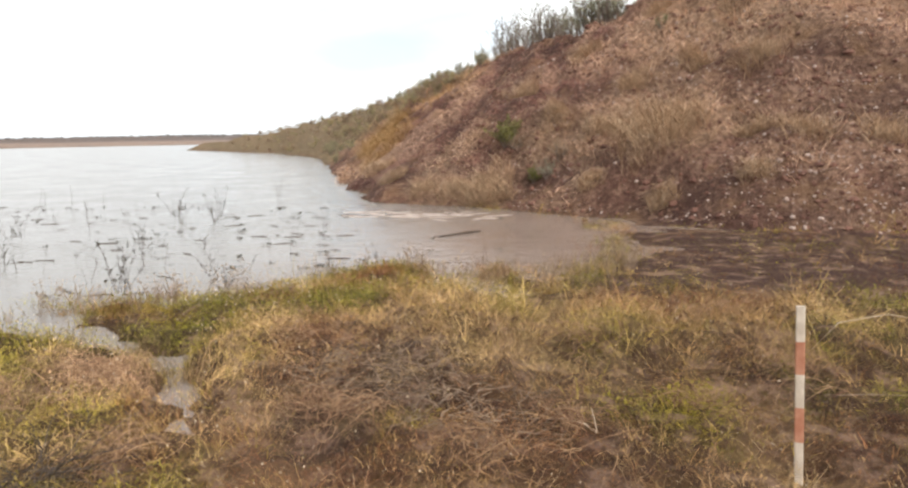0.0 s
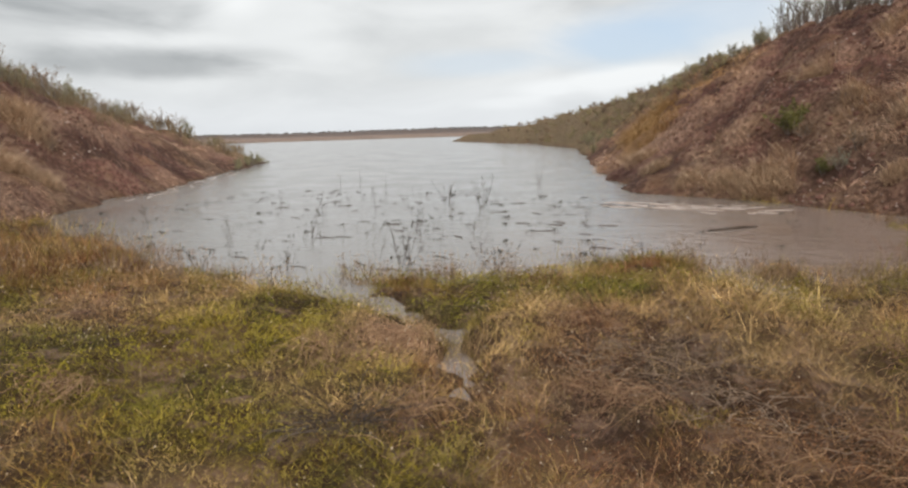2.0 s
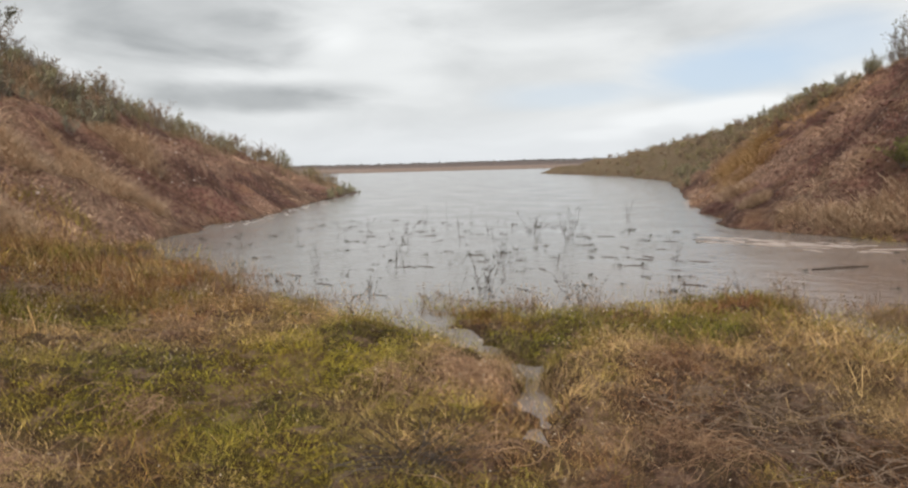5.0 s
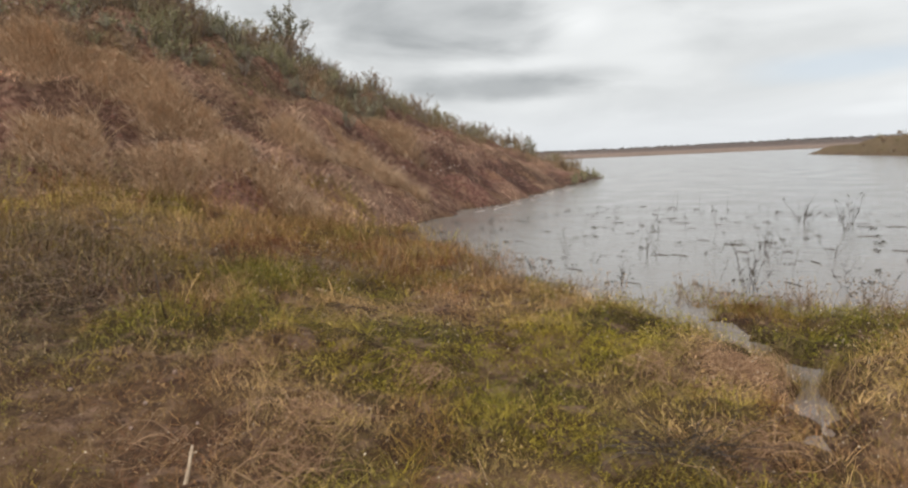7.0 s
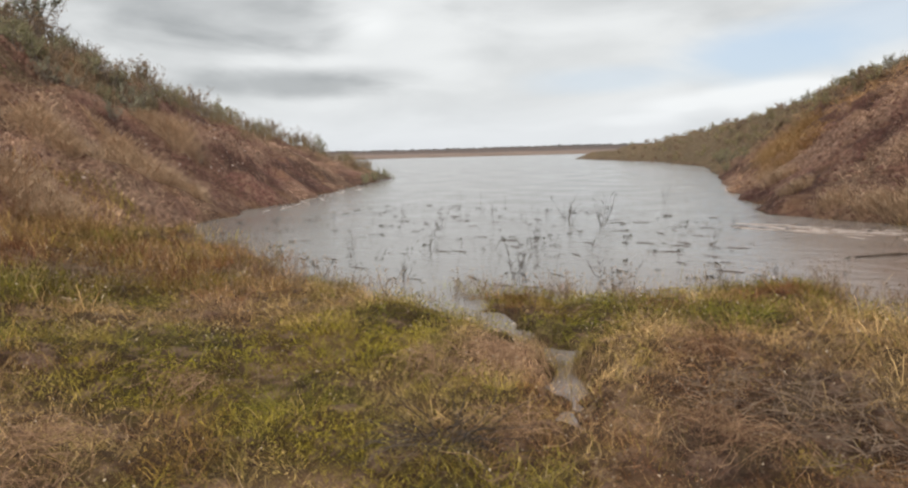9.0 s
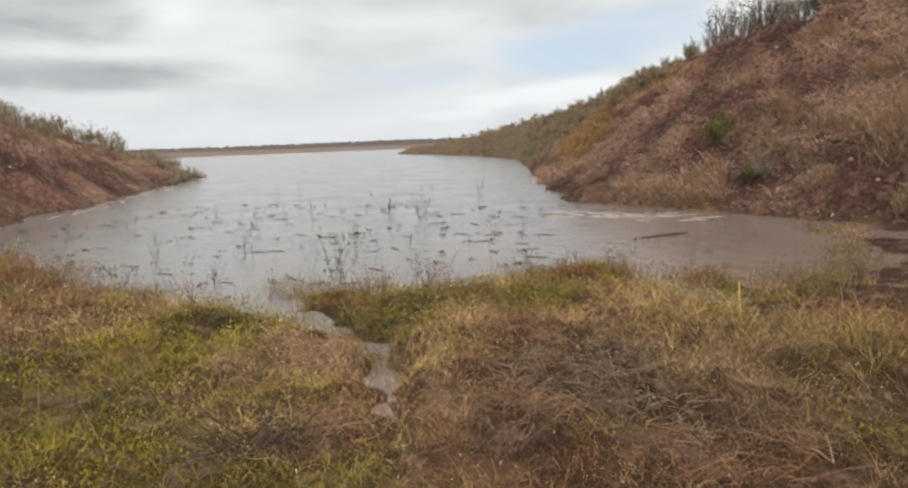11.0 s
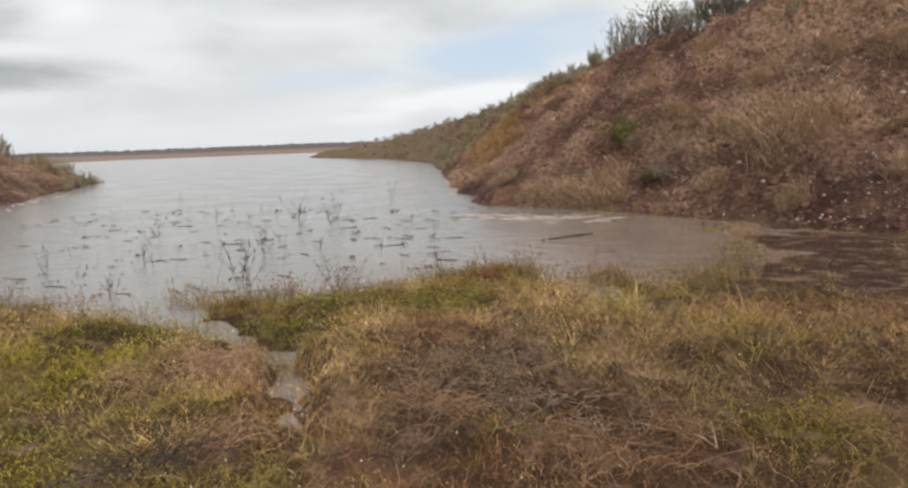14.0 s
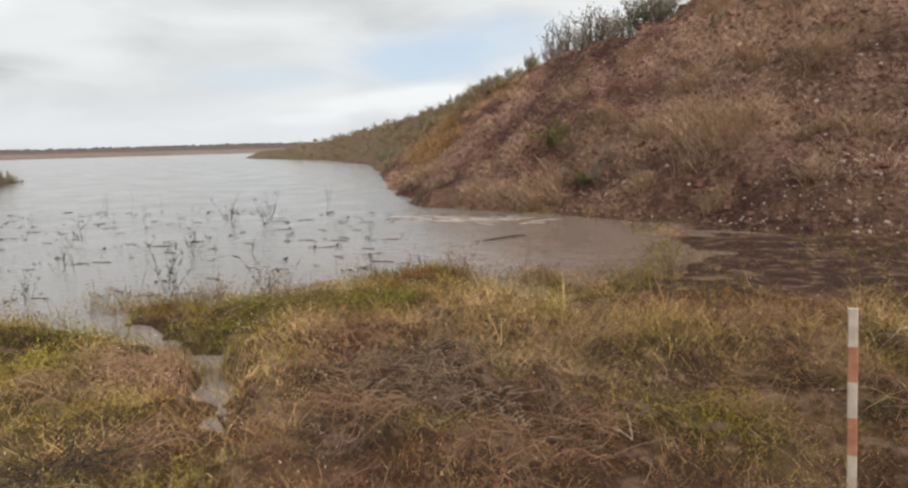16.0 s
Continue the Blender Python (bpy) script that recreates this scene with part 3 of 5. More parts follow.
def height(x, y):
    """The ground's height at one place, from a table where the things stand close."""
    u, v = (x - WEST) / CELL, (y - SOUTH) / CELL
    i, j = int(math.floor(u)), int(math.floor(v))
    if 0 <= i < 399 and 0 <= j < 399:
        f, g = u - i, v - j
        return float((GRID[i, j] * (1 - f) + GRID[i + 1, j] * f) * (1 - g) + (GRID[i, j + 1] * (1 - f) + GRID[i + 1, j + 1] * f) * g)
    return float(land(np.array([x]), np.array([y]))[0][0])


def crest(az, reach=(9, 150)):
    """Where the skyline of the bank lies in this direction."""
    d = np.geomspace(*reach, 500)
    x, y = d * math.sin(radians(az)), d * math.cos(radians(az))
    e = (land(x, y)[0] - 1.6) / d
    return float(d[e.argmax()])


# ---- grass ----
def blades(name, x, y, z, tall, wide, lean, colours, rng, label, category="grass", heading=None):
    """Stuff: bent blades of seven corners each, from the roots given."""
    n = len(x)
    a, b = rng.rand(n) * 2 * np.pi if heading is None else heading, rng.rand(n) * 2 * np.pi
    bend = tall * lean
    dx, dy = np.cos(a), np.sin(a)
    tx, ty = np.cos(a + 1.2 * (b / np.pi - 1)), np.sin(a + 1.2 * (b / np.pi - 1))
    up = tall * np.sqrt(np.clip(1 - lean * lean, 0.03, 1))
    droop = np.clip(lean - 0.55, 0, 1) * tall * 0.5
    side = np.stack([np.cos(b) * wide / 2, np.sin(b) * wide / 2, np.zeros(n)], -1)
    root = np.stack([x, y, z - 0.02], -1)
    low = root + np.stack([dx * bend * 0.25, dy * bend * 0.25, up * 0.5], -1)
    high = root + np.stack([dx * bend * 0.6, dy * bend * 0.6, up * 0.95], -1)
    tip = high + np.stack([tx * bend * 0.5, ty * bend * 0.5, up * 0.1 - droop], -1)
    v = np.stack([root - side, root + side, low - side * 0.9, low + side * 0.9, high - side * 0.6, high + side * 0.6, tip], 1).reshape(-1, 3)
    k = np.arange(n)[:, None] * 7
    ob = solid(name, v, [k + np.array([[0, 1, 3, 2]]), k + np.array([[2, 3, 5, 4]]), k + np.array([[4, 5, 6]])], BLADE, colours=np.repeat(colours, 7, 0))
    return tagged(ob, label, category, kind="stuff")


def roots(n, r0, r1, az0, az1, rng, power=1.0):
    """Places spread over a sector, thinner with the distance."""
    r = (r0 ** power + rng.rand(n) * (r1 ** power - r0 ** power)) ** (1 / power)
    a = np.radians(az0 + rng.rand(n) * (az1 - az0))
    return r * np.sin(a), r * np.cos(a), r


def mounds(x, y):
    return np.clip(cushion(x, y) / 0.19, 0, 1)


def open_ground(x, y, mud):
    """The share of the flat on which plants grow."""
    return (1 - 0.93 * mud) * (1 - 0.8 * trodden(x, y)) * (1 - (0.2 + 0.7 * smooth(rough(x + 15, y, 0.18, 3), -0.2, 0.4)) * runnel(x, y)) * (1 - 0.95 * np.exp(-((x - 1.31) ** 2 + (y - 2.85) ** 2) / 0.05))


def tufts(x, y, count, reach, rng):
    """Roots round the middles given: places, the way each blade leans, and which tuft it is of."""
    k = np.repeat(np.arange(len(x)), count)
    a, d = rng.rand(len(k)) * 2 * np.pi, np.abs(rng.randn(len(k))) * reach[k]
    return x[k] + np.cos(a) * d, y[k] + np.sin(a) * d, a + rng.randn(len(k)) * 0.6, k


def near_grass():
    rng = np.random.RandomState(3)
    x, y, r = roots(38000, 2.0, 17, -112, 62, rng, 1.1)
    z, hill, mud, _ = land(x, y)
    wet = smooth(z, -0.03, 0.05) + (1 - smooth(z, -0.03, 0.05)) * smooth(z, -0.2, -0.03) * smooth(rough(x + 4, y + 90, 0.4, 3), -0.05, 0.35)
    keep = (z > -0.2) & ((hill < 0.5) | ((x < -9) & (z < 1.5 + 0.7 * rough(x, y, 1.5, 3)))) & (rng.rand(len(x)) < open_ground(x, y, mud) * wet * (0.45 + 0.55 * mounds(x, y)))
    x, y, r = x[keep], y[keep], r[keep]
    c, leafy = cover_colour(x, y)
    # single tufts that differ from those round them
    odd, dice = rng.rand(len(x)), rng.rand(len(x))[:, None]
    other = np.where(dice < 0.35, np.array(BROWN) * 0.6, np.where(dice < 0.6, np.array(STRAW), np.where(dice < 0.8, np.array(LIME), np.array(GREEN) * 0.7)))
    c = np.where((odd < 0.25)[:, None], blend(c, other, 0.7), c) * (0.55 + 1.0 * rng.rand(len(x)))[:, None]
    tall = smooth(x, -5.5, -8.0)
    size = (0.05 + 0.13 * rng.rand(len(x)) ** 2) * (0.55 + 0.7 * mounds(x, y)) * (1 + 1.1 * tall) + np.clip(-z[keep], 0, 0.2) + 0.05 * (z[keep] < 0)
    bushy = smooth(y, 4.2, 5.5) * smooth(x, -5.0, -3.5) * smooth(z[keep], 0.0, 0.05)
    size = size * (1 + 0.45 * bushy) + 0.13 * (rng.rand(len(x)) < 0.07 + 0.1 * bushy) * smooth(r, 2.5, 5.0)
    bx, by, way, k = tufts(x, y, 12, 0.03 + 0.3 * size, rng)
    n = len(bx)
    bz = land(bx, by)[0]
    blades("shore_grass", bx, by, bz, size[k] * (0.6 + 0.8 * rng.rand(n)), (0.0010 + 0.00036 * r[k]) * (0.5 + rng.rand(n)), np.clip(0.6 + 0.39 * rng.rand(n) ** 0.5 - 0.4 * tall[k] * rng.rand(n), 0, 0.99),
           c[k] * (0.5 + 1.0 * rng.rand(n))[:, None], rng, "tufts of green and straw-coloured grass along the wet shore", heading=way)
    # short litter between the tufts, coloured darker for the shade down there
    x, y, r = roots(36000, 2.0, 12, -112, 62, rng, 1.1)
    z, hill, mud, _ = land(x, y)
    keep = (z > 0.0) & (hill < 0.5) & (rng.rand(len(x)) < (1 - 0.8 * mud) * (1 - 0.85 * runnel(x, y)))
    x, y, z, r = x[keep], y[keep], z[keep], r[keep]
    c = cover_colour(x, y)[0] * (0.4 + 0.7 * rng.rand(len(x)))[:, None]
    blades("grass_litter", x, y, z, 0.04 + 0.07 * rng.rand(len(x)), 0.002 + 0.0006 * r, 0.7 + 0.29 * rng.rand(len(x)), c, rng, "short dead grass blades lying between the tufts")


def fringe():
    """Tufts that stand in and beside the shallow water, in ragged clumps."""
    rng = np.random.RandomState(29)
    ways = []
    for line, count, spread in ((NEAR_SHORE[1:17], 9000, 0.42), (RUNNEL, 1500, 0.15)):
        pts = np.array(line)
        run = np.r_[0, np.cumsum(np.hypot(*np.diff(pts, axis=0).T))]
        t = rng.rand(count) * run[-1]
        ways.append(np.stack([np.interp(t, run, pts[:, i]) + rng.randn(count) * spread for i in (0, 1)], -1))
    x, y = np.concatenate(ways).T
    z, hill, mud, _ = land(x, y)
    clump = smooth(rough(x + 7, y + 31, 0.45, 4), -0.15, 0.5)
    keep = (z > -0.2) & (hill < 0.5) & (rng.rand(len(x)) < (0.12 + 0.88 * clump) * (1 - 0.9 * mud) * (1 - 0.6 * (z < -0.03)))
    x, y, z = x[keep], y[keep], z[keep]
    r = np.hypot(x, y)
    n = rough(x + 3, y + 19, 0.7, 4)[:, None]
    c = np.where(n > 0.25, np.array(BROWN) * 1.2, np.where(n > -0.1, np.array(STRAW) * 0.6, np.where(n > -0.4, np.array(GREEN), np.array((0.30, 0.20, 0.15)))))
    c = blend(c, cover_colour(x, y)[0], 0.4) * (0.5 + 0.9 * rng.rand(len(x)))[:, None]
    size = 0.05 + 0.13 * rng.rand(len(x)) ** 1.6 + np.clip(-z, 0, 0.2)
    bx, by, way, k = tufts(x, y, 10, 0.02 + 0.3 * size, rng)
    m = len(bx)
    blades("water_grass", bx, by, land(bx, by)[0], size[k] * (0.6 + 0.7 * rng.rand(m)), (0.001 + 0.0003 * r[k]) * (0.5 + rng.rand(m)), 0.3 + 0.65 * rng.rand(m), c[k] * (0.5 + 0.9 * rng.rand(m))[:, None], rng,
           "ragged brown and green tufts in the shallow water", heading=way)


def tangle():
    """Long thin dead stems that arch and lie across one another, combed in swirls."""
    rng = np.random.RandomState(11)
    x, y, r = roots(60000, 2.0, 12, -112, 62, rng, 1.0)
    z, hill, mud, _ = land(x, y)
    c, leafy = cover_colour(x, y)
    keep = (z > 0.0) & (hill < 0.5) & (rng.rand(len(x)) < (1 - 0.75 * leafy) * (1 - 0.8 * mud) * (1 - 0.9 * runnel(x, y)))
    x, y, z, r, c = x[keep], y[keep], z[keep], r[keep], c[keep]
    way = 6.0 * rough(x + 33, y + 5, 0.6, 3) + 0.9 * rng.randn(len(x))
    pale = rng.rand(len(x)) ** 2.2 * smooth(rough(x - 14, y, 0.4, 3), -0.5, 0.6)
    # brightness follows the cushions: shade in the hollows is put into the colour
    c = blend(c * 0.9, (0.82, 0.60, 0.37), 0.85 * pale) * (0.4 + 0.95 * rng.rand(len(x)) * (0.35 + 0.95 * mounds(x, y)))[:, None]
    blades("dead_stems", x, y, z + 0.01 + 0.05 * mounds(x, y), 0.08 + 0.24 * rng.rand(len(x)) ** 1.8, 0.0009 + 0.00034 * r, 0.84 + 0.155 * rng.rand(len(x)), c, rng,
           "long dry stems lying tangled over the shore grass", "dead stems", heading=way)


def weeds():
    """Small leaves of low plants that make up the mat, heaped in cushions."""
    rng = np.random.RandomState(13)
    x, y, r = roots(560000, 2.0, 13, -108, 52, rng, 1.15)
    z, hill, mud, _ = land(x, y)
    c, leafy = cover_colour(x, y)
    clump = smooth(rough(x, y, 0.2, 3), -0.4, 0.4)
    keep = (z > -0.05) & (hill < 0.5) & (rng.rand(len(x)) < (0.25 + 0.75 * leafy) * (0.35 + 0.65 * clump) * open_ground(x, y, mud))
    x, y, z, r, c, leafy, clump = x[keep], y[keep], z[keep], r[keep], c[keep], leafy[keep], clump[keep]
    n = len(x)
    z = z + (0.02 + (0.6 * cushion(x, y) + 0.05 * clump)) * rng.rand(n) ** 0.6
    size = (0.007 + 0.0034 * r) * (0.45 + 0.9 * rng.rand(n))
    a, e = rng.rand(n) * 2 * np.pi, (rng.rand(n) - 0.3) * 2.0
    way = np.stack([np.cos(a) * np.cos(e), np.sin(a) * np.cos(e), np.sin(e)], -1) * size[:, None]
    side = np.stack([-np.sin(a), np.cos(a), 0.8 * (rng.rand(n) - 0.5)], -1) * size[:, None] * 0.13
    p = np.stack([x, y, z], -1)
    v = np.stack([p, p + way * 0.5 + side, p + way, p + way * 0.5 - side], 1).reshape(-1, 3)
    # leaves between the raised clumps are tinted darker, as painted shade
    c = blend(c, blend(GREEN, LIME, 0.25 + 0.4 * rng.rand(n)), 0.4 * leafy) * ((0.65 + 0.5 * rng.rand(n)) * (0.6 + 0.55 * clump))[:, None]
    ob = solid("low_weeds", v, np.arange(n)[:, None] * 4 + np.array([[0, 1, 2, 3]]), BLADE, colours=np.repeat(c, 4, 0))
    tagged(ob, "low leafy weeds, green and withered, among the shore grass", "weeds", kind="stuff")


def hill_grass():
    rng = np.random.RandomState(5)
    x1, y1, r1 = roots(17000, 11, 62, -22, 40, rng, 0.7)
    x2, y2, r2 = roots(17000, 12, 48, -108, -42, rng, 0.7)
    x, y, r = np.r_[x1, x2], np.r_[y1, y2], np.r_[r1, r2]
    z, hill, mud, _ = land(x, y)
    n = 0.6 * rough(x - 8, y + 3, 5, 4) + 0.4 * rough(x, y, 1.3, 3) + 1.1 * streak(x, y)
    left = x < -8
    mats, green = spotted(RIGHT_TAN, x, y, 1.2) + spotted(LEFT_TAN, x, y, 1.2), spotted(LEFT_GREEN, x, y, 1.2)
    gold = spotted(RIGHT_GOLD, x, y, 1.3)
    n = n + 1.5 * mats + 1.0 * green + 1.2 * gold - 0.9 * (spotted(RIGHT_DARK, x, y, 1.1) + spotted(LEFT_DARK, x, y, 1.1)) - 0.15 * left
    back = smooth(r, 38, 50) * (x > -0.7 * y)
    keep = (hill > 0.5) & (z > 0.06) & (rng.rand(len(x)) < smooth(n + 0.4 * left, 0.2, 1.2) * 0.95 + 0.06 + 0.8 * back)
    x, y, r, n, left, back, green, gold = (q[keep] for q in (x, y, r, n, left, back, green, gold))
    dry = smooth(n, -0.2, 1.2)
    c = blend(blend((0.23, 0.107, 0.080), (0.80, 0.54, 0.385), dry), (0.22, 0.20, 0.075), smooth(rough(x + 70, y, 4, 3), 0.15, 0.7) * (0.1 + 0.35 * left))
    c = blend(c, (0.23, 0.205, 0.075), green * 0.85)
    c = blend(c, (0.60, 0.36, 0.16), gold * 0.85)
    c = blend(c, (0.36, 0.28, 0.14), back * 0.85 * (1 - gold)) * (0.55 + 0.9 * rng.rand(len(x)))[:, None]
    c = blend(c, c.mean(1)[:, None] * np.array((1.28, 0.97, 0.75)), 0.3 * left) * (1 + 0.38 * left)[:, None]
    size = (0.11 + 0.22 * rng.rand(len(x))) * (0.4 + 1.3 * dry) * (1 + 0.6 * back) * (1 - 0.5 * left)
    bx, by, way, k = tufts(x, y, 12, 0.04 + 0.45 * size, rng)
    bz = land(bx, by)[0]
    # blades hang down the slope
    fall_x, fall_y = np.where(left[k], 0.84, -0.6), np.where(left[k], 0.4, -0.8)
    way = np.arctan2(np.sin(way) + 0.5 * fall_y, np.cos(way) + 0.5 * fall_x)
    m = len(bx)
    blades("bank_grass", bx, by, bz, size[k] * (0.5 + 0.8 * rng.rand(m)), (0.003 + 0.0003 * r[k]) * (0.6 + 0.8 * rng.rand(m)), 0.80 + 0.18 * rng.rand(m) ** 0.7,
           c[k] * (0.7 + 0.6 * rng.rand(m))[:, None], rng, "dry straw-coloured grass tufts on the reddish banks", heading=way)
    # thin matted stubble over the bare earth
    x1, y1, r1 = roots(90000, 11, 45, -20, 40, rng, 0.5)
    x2, y2, r2 = roots(70000, 12, 42, -108, -42, rng, 0.5)
    x, y, r = np.r_[x1, x2], np.r_[y1, y2], np.r_[r1, r2]
    z, hill, mud, _ = land(x, y)
    f = smooth(0.35 * rough(x + 17, y, 0.7, 3) + 0.9 * streak(x, y), -0.5, 0.5)
    keep = (hill > 0.5) & (z > 0.05) & (rng.rand(len(x)) < 0.25 + 0.75 * f)
    x, y, z, r, f = x[keep], y[keep], z[keep], r[keep], f[keep]
    dark = np.clip(spotted(RIGHT_DARK, x, y, 1.1) + spotted(LEFT_DARK, x, y, 1.1), 0, 1)
    tan = np.clip(spotted(RIGHT_TAN, x, y, 1.2) + spotted(LEFT_TAN, x, y, 1.2), 0, 1)
    c = blend((0.105, 0.047, 0.038), (0.66, 0.42, 0.305), np.clip((0.06 + 0.6 * rng.rand(len(x)) ** 1.5) * (0.15 + 0.95 * f) * (1 - 0.7 * dark) + 0.35 * tan * rng.rand(len(x)), 0, 1)) * (1 + 0.1 * (x < -8))[:, None]
    blades("bank_stubble", x, y, z, 0.07 + 0.17 * rng.rand(len(x)), 0.003 + 0.0005 * r, 0.6 + 0.39 * rng.rand(len(x)), c, rng, "thin matted stubble on the red earth banks", "stubble")


def tussock(x, y, size, seed, colour, label):
    """One thick tussock of dry grass that hangs down the slope."""
    rng = np.random.RandomState(seed)
    n = 440
    px, py = x + np.clip(rng.randn(n), -1.6, 1.6) * 0.30 * size, y + np.clip(rng.randn(n), -1.6, 1.6) * 0.24 * size
    way = np.arctan2(-0.8, -0.45 if x > -8 else 0.9) + rng.randn(n) * (0.7 if x > -8 else 1.4)
    c = np.array(colour) * (0.55 + 0.7 * rng.rand(n))[:, None]
    ob = blades("grass_tussock", px, py, land(px, py)[0] + 0.02, size * (0.35 + 0.5 * rng.rand(n)), 0.005 + 0.008 * rng.rand(n), 0.78 + 0.19 * rng.rand(n), c, rng, label, "tussock", heading=way)
    ob["kind"] = "thing"
    tagged(ob, group="tussocks on the banks")


def tussocks():
    rng = np.random.RandomState(8)
    pale, gold = (0.66, 0.48, 0.33), (0.58, 0.37, 0.17)
    spots = [(3.3, 15.4, 1.5), (2.9, 15.0, 1.2), (2.7, 16.5, 1.0), (-0.7, 16.6, 1.1), (3.2, 15.7, 1.0), (3.7, 15.5, 0.9), (-1.0, 16.5, 0.9), (-0.5, 16.3, 0.8), (-1.6, 16.8, 0.8), (5.6, 13.9, 0.9), (4.9, 14.6, 0.7), (2.0, 16.6, 0.7), (6.9, 13.4, 0.8), (1.1, 17.6, 0.7), (-2.4, 17.3, 0.7),
             (3.0, 18.0, 0.8), (4.4, 17.6, 0.8), (5.6, 16.6, 0.8), (0.2, 20.2, 0.9), (2.0, 20.4, 0.9), (4.0, 20.6, 1.0), (6.2, 19.4, 1.0), (-3.6, 19.6, 0.8), (-4.6, 22.2, 0.9), (1.6, 14.7, 0.6), (2.9, 13.7, 0.6), (4.4, 12.9, 0.6)]
    for k, (x, y, s) in enumerate(spots):
        tussock(x, y, s * (0.85 + 0.3 * rng.rand()), 200 + k, pale, "drooping tussock of pale dry grass on the red bank")
    for k, (x, y) in enumerate(((-5.2, 25), (-5.5, 27), (-6.2, 29), (-6.8, 31), (-5.0, 28), (-5.7, 31.5), (-7.0, 33.5), (-4.6, 26), (-5.2, 30))):
        tussock(x, y, 1.1, 260 + k, gold, "golden dry grass growing thickly on the bank")
    tan = (0.72, 0.52, 0.36)
    for k in range(110):
        px, py, spread = LEFT_TAN[k % len(LEFT_TAN)]
        x, y = px + rng.randn() * spread * 0.5, py + rng.randn() * spread * 0.6
        tussock(x, y, 0.55 + 0.6 * rng.rand(), 300 + k, tan, "low matted tussock of tan grass on the brown bank")


def ridge_weeds():
    """Thin upright dry stalks that make the skylines of the banks ragged."""
    rng = np.random.RandomState(9)
    az = np.r_[-44 - 46 * rng.rand(430), -21 + 20 * rng.rand(110)]
    d = np.array([crest(a, (14, 60) if a < -30 else (14, 125)) for a in az])
    k = np.repeat(np.arange(len(az)), 14)
    r = d[k] + rng.uniform(-2.2, 1.0, len(k))
    a = np.radians(az[k] + rng.randn(len(k)) * 0.35)
    x, y = r * np.sin(a), r * np.cos(a)
    z, hill, _, _ = land(x, y)
    keep = (hill > 0.5) & (z > 0.3)
    x, y, z, r = x[keep], y[keep], z[keep], r[keep]
    c = blend((0.17, 0.12, 0.085), (0.34, 0.27, 0.15), rng.rand(len(x)))
    blades("ridge_weeds", x, y, z, (0.25 + 0.75 * rng.rand(len(x))) * np.where(x > -0.7 * y, 0.5, 1.0), 0.003 + 0.0003 * r, 0.1 + 0.5 * rng.rand(len(x)), c, rng, "thin dry weeds standing along the tops of the banks", "weeds")


HAY_AT = [(-3.6, 1.2, 0.45, 260), (-3.2, 0.9, 0.35, 160), (-4.7, 1.25, 0.35, 150), (-2.65, 3.85, 0.42, 620), (-2.9, 3.3, 0.3, 130), (-1.0, 3.3, 0.4, 230), (0.25, 3.25, 0.35, 190), (-0.2, 2.75, 0.3, 110), (1.0, 3.6, 0.4, 190),
          (-1.9, 2.7, 0.35, 150), (1.7, 4.1, 0.4, 190), (-4.0, 2.2, 0.4, 130), (-1.6, 4.6, 0.4, 150), (0.4, 4.6, 0.4, 150), (-5.6, 3.6, 0.5, 150), (1.5, 5.3, 0.5, 170), (-3.9, 0.5, 0.4, 90), (-7.3, 1.9, 0.5, 110)]


def seed_heads():
    """Pale flecks of seed heads and withered florets over the shore plants."""
    rng = np.random.RandomState(19)
    x, y, r = roots(26000, 2.0, 11, -108, 52, rng, 1.1)
    z, hill, mud, _ = land(x, y)
    keep = (z > -0.05) & (hill < 0.5) & (rng.rand(len(x)) < (0.15 + 0.85 * smooth(rough(x + 61, y, 0.7, 3), 0.0, 0.7)) * (1 - 0.9 * mud) * (1 - 0.6 * smooth(x, -1, 1)))
    x, y, z, r = x[keep], y[keep], z[keep], r[keep]
    n = len(x)
    p = np.stack([x, y, z + 0.05 + (0.05 + 0.12 * rng.rand(n)) * (0.4 + mounds(x, y))], -1)
    u = rng.randn(n, 3)
    w = np.cross(u, rng.randn(n, 3))
    size = (0.0025 + 0.0009 * r) * (0.5 + rng.rand(n))
    u = u / np.linalg.norm(u, axis=1)[:, None] * size[:, None]
    w = w / np.linalg.norm(w, axis=1)[:, None] * size[:, None] * 0.6
    v = np.stack([p - u, p + w, p + u, p - w], 1).reshape(-1, 3)
    c = blend((0.34, 0.22, 0.13), (0.78, 0.66, 0.50), rng.rand(n) ** 1.5)
    ob = solid("seed_heads", v, np.arange(n)[:, None] * 4 + np.array([[0, 1, 2, 3]]), BLADE, colours=np.repeat(c, 4, 0))
    tagged(ob, "pale dry seed heads scattered over the shore plants", "seed heads", kind="stuff")


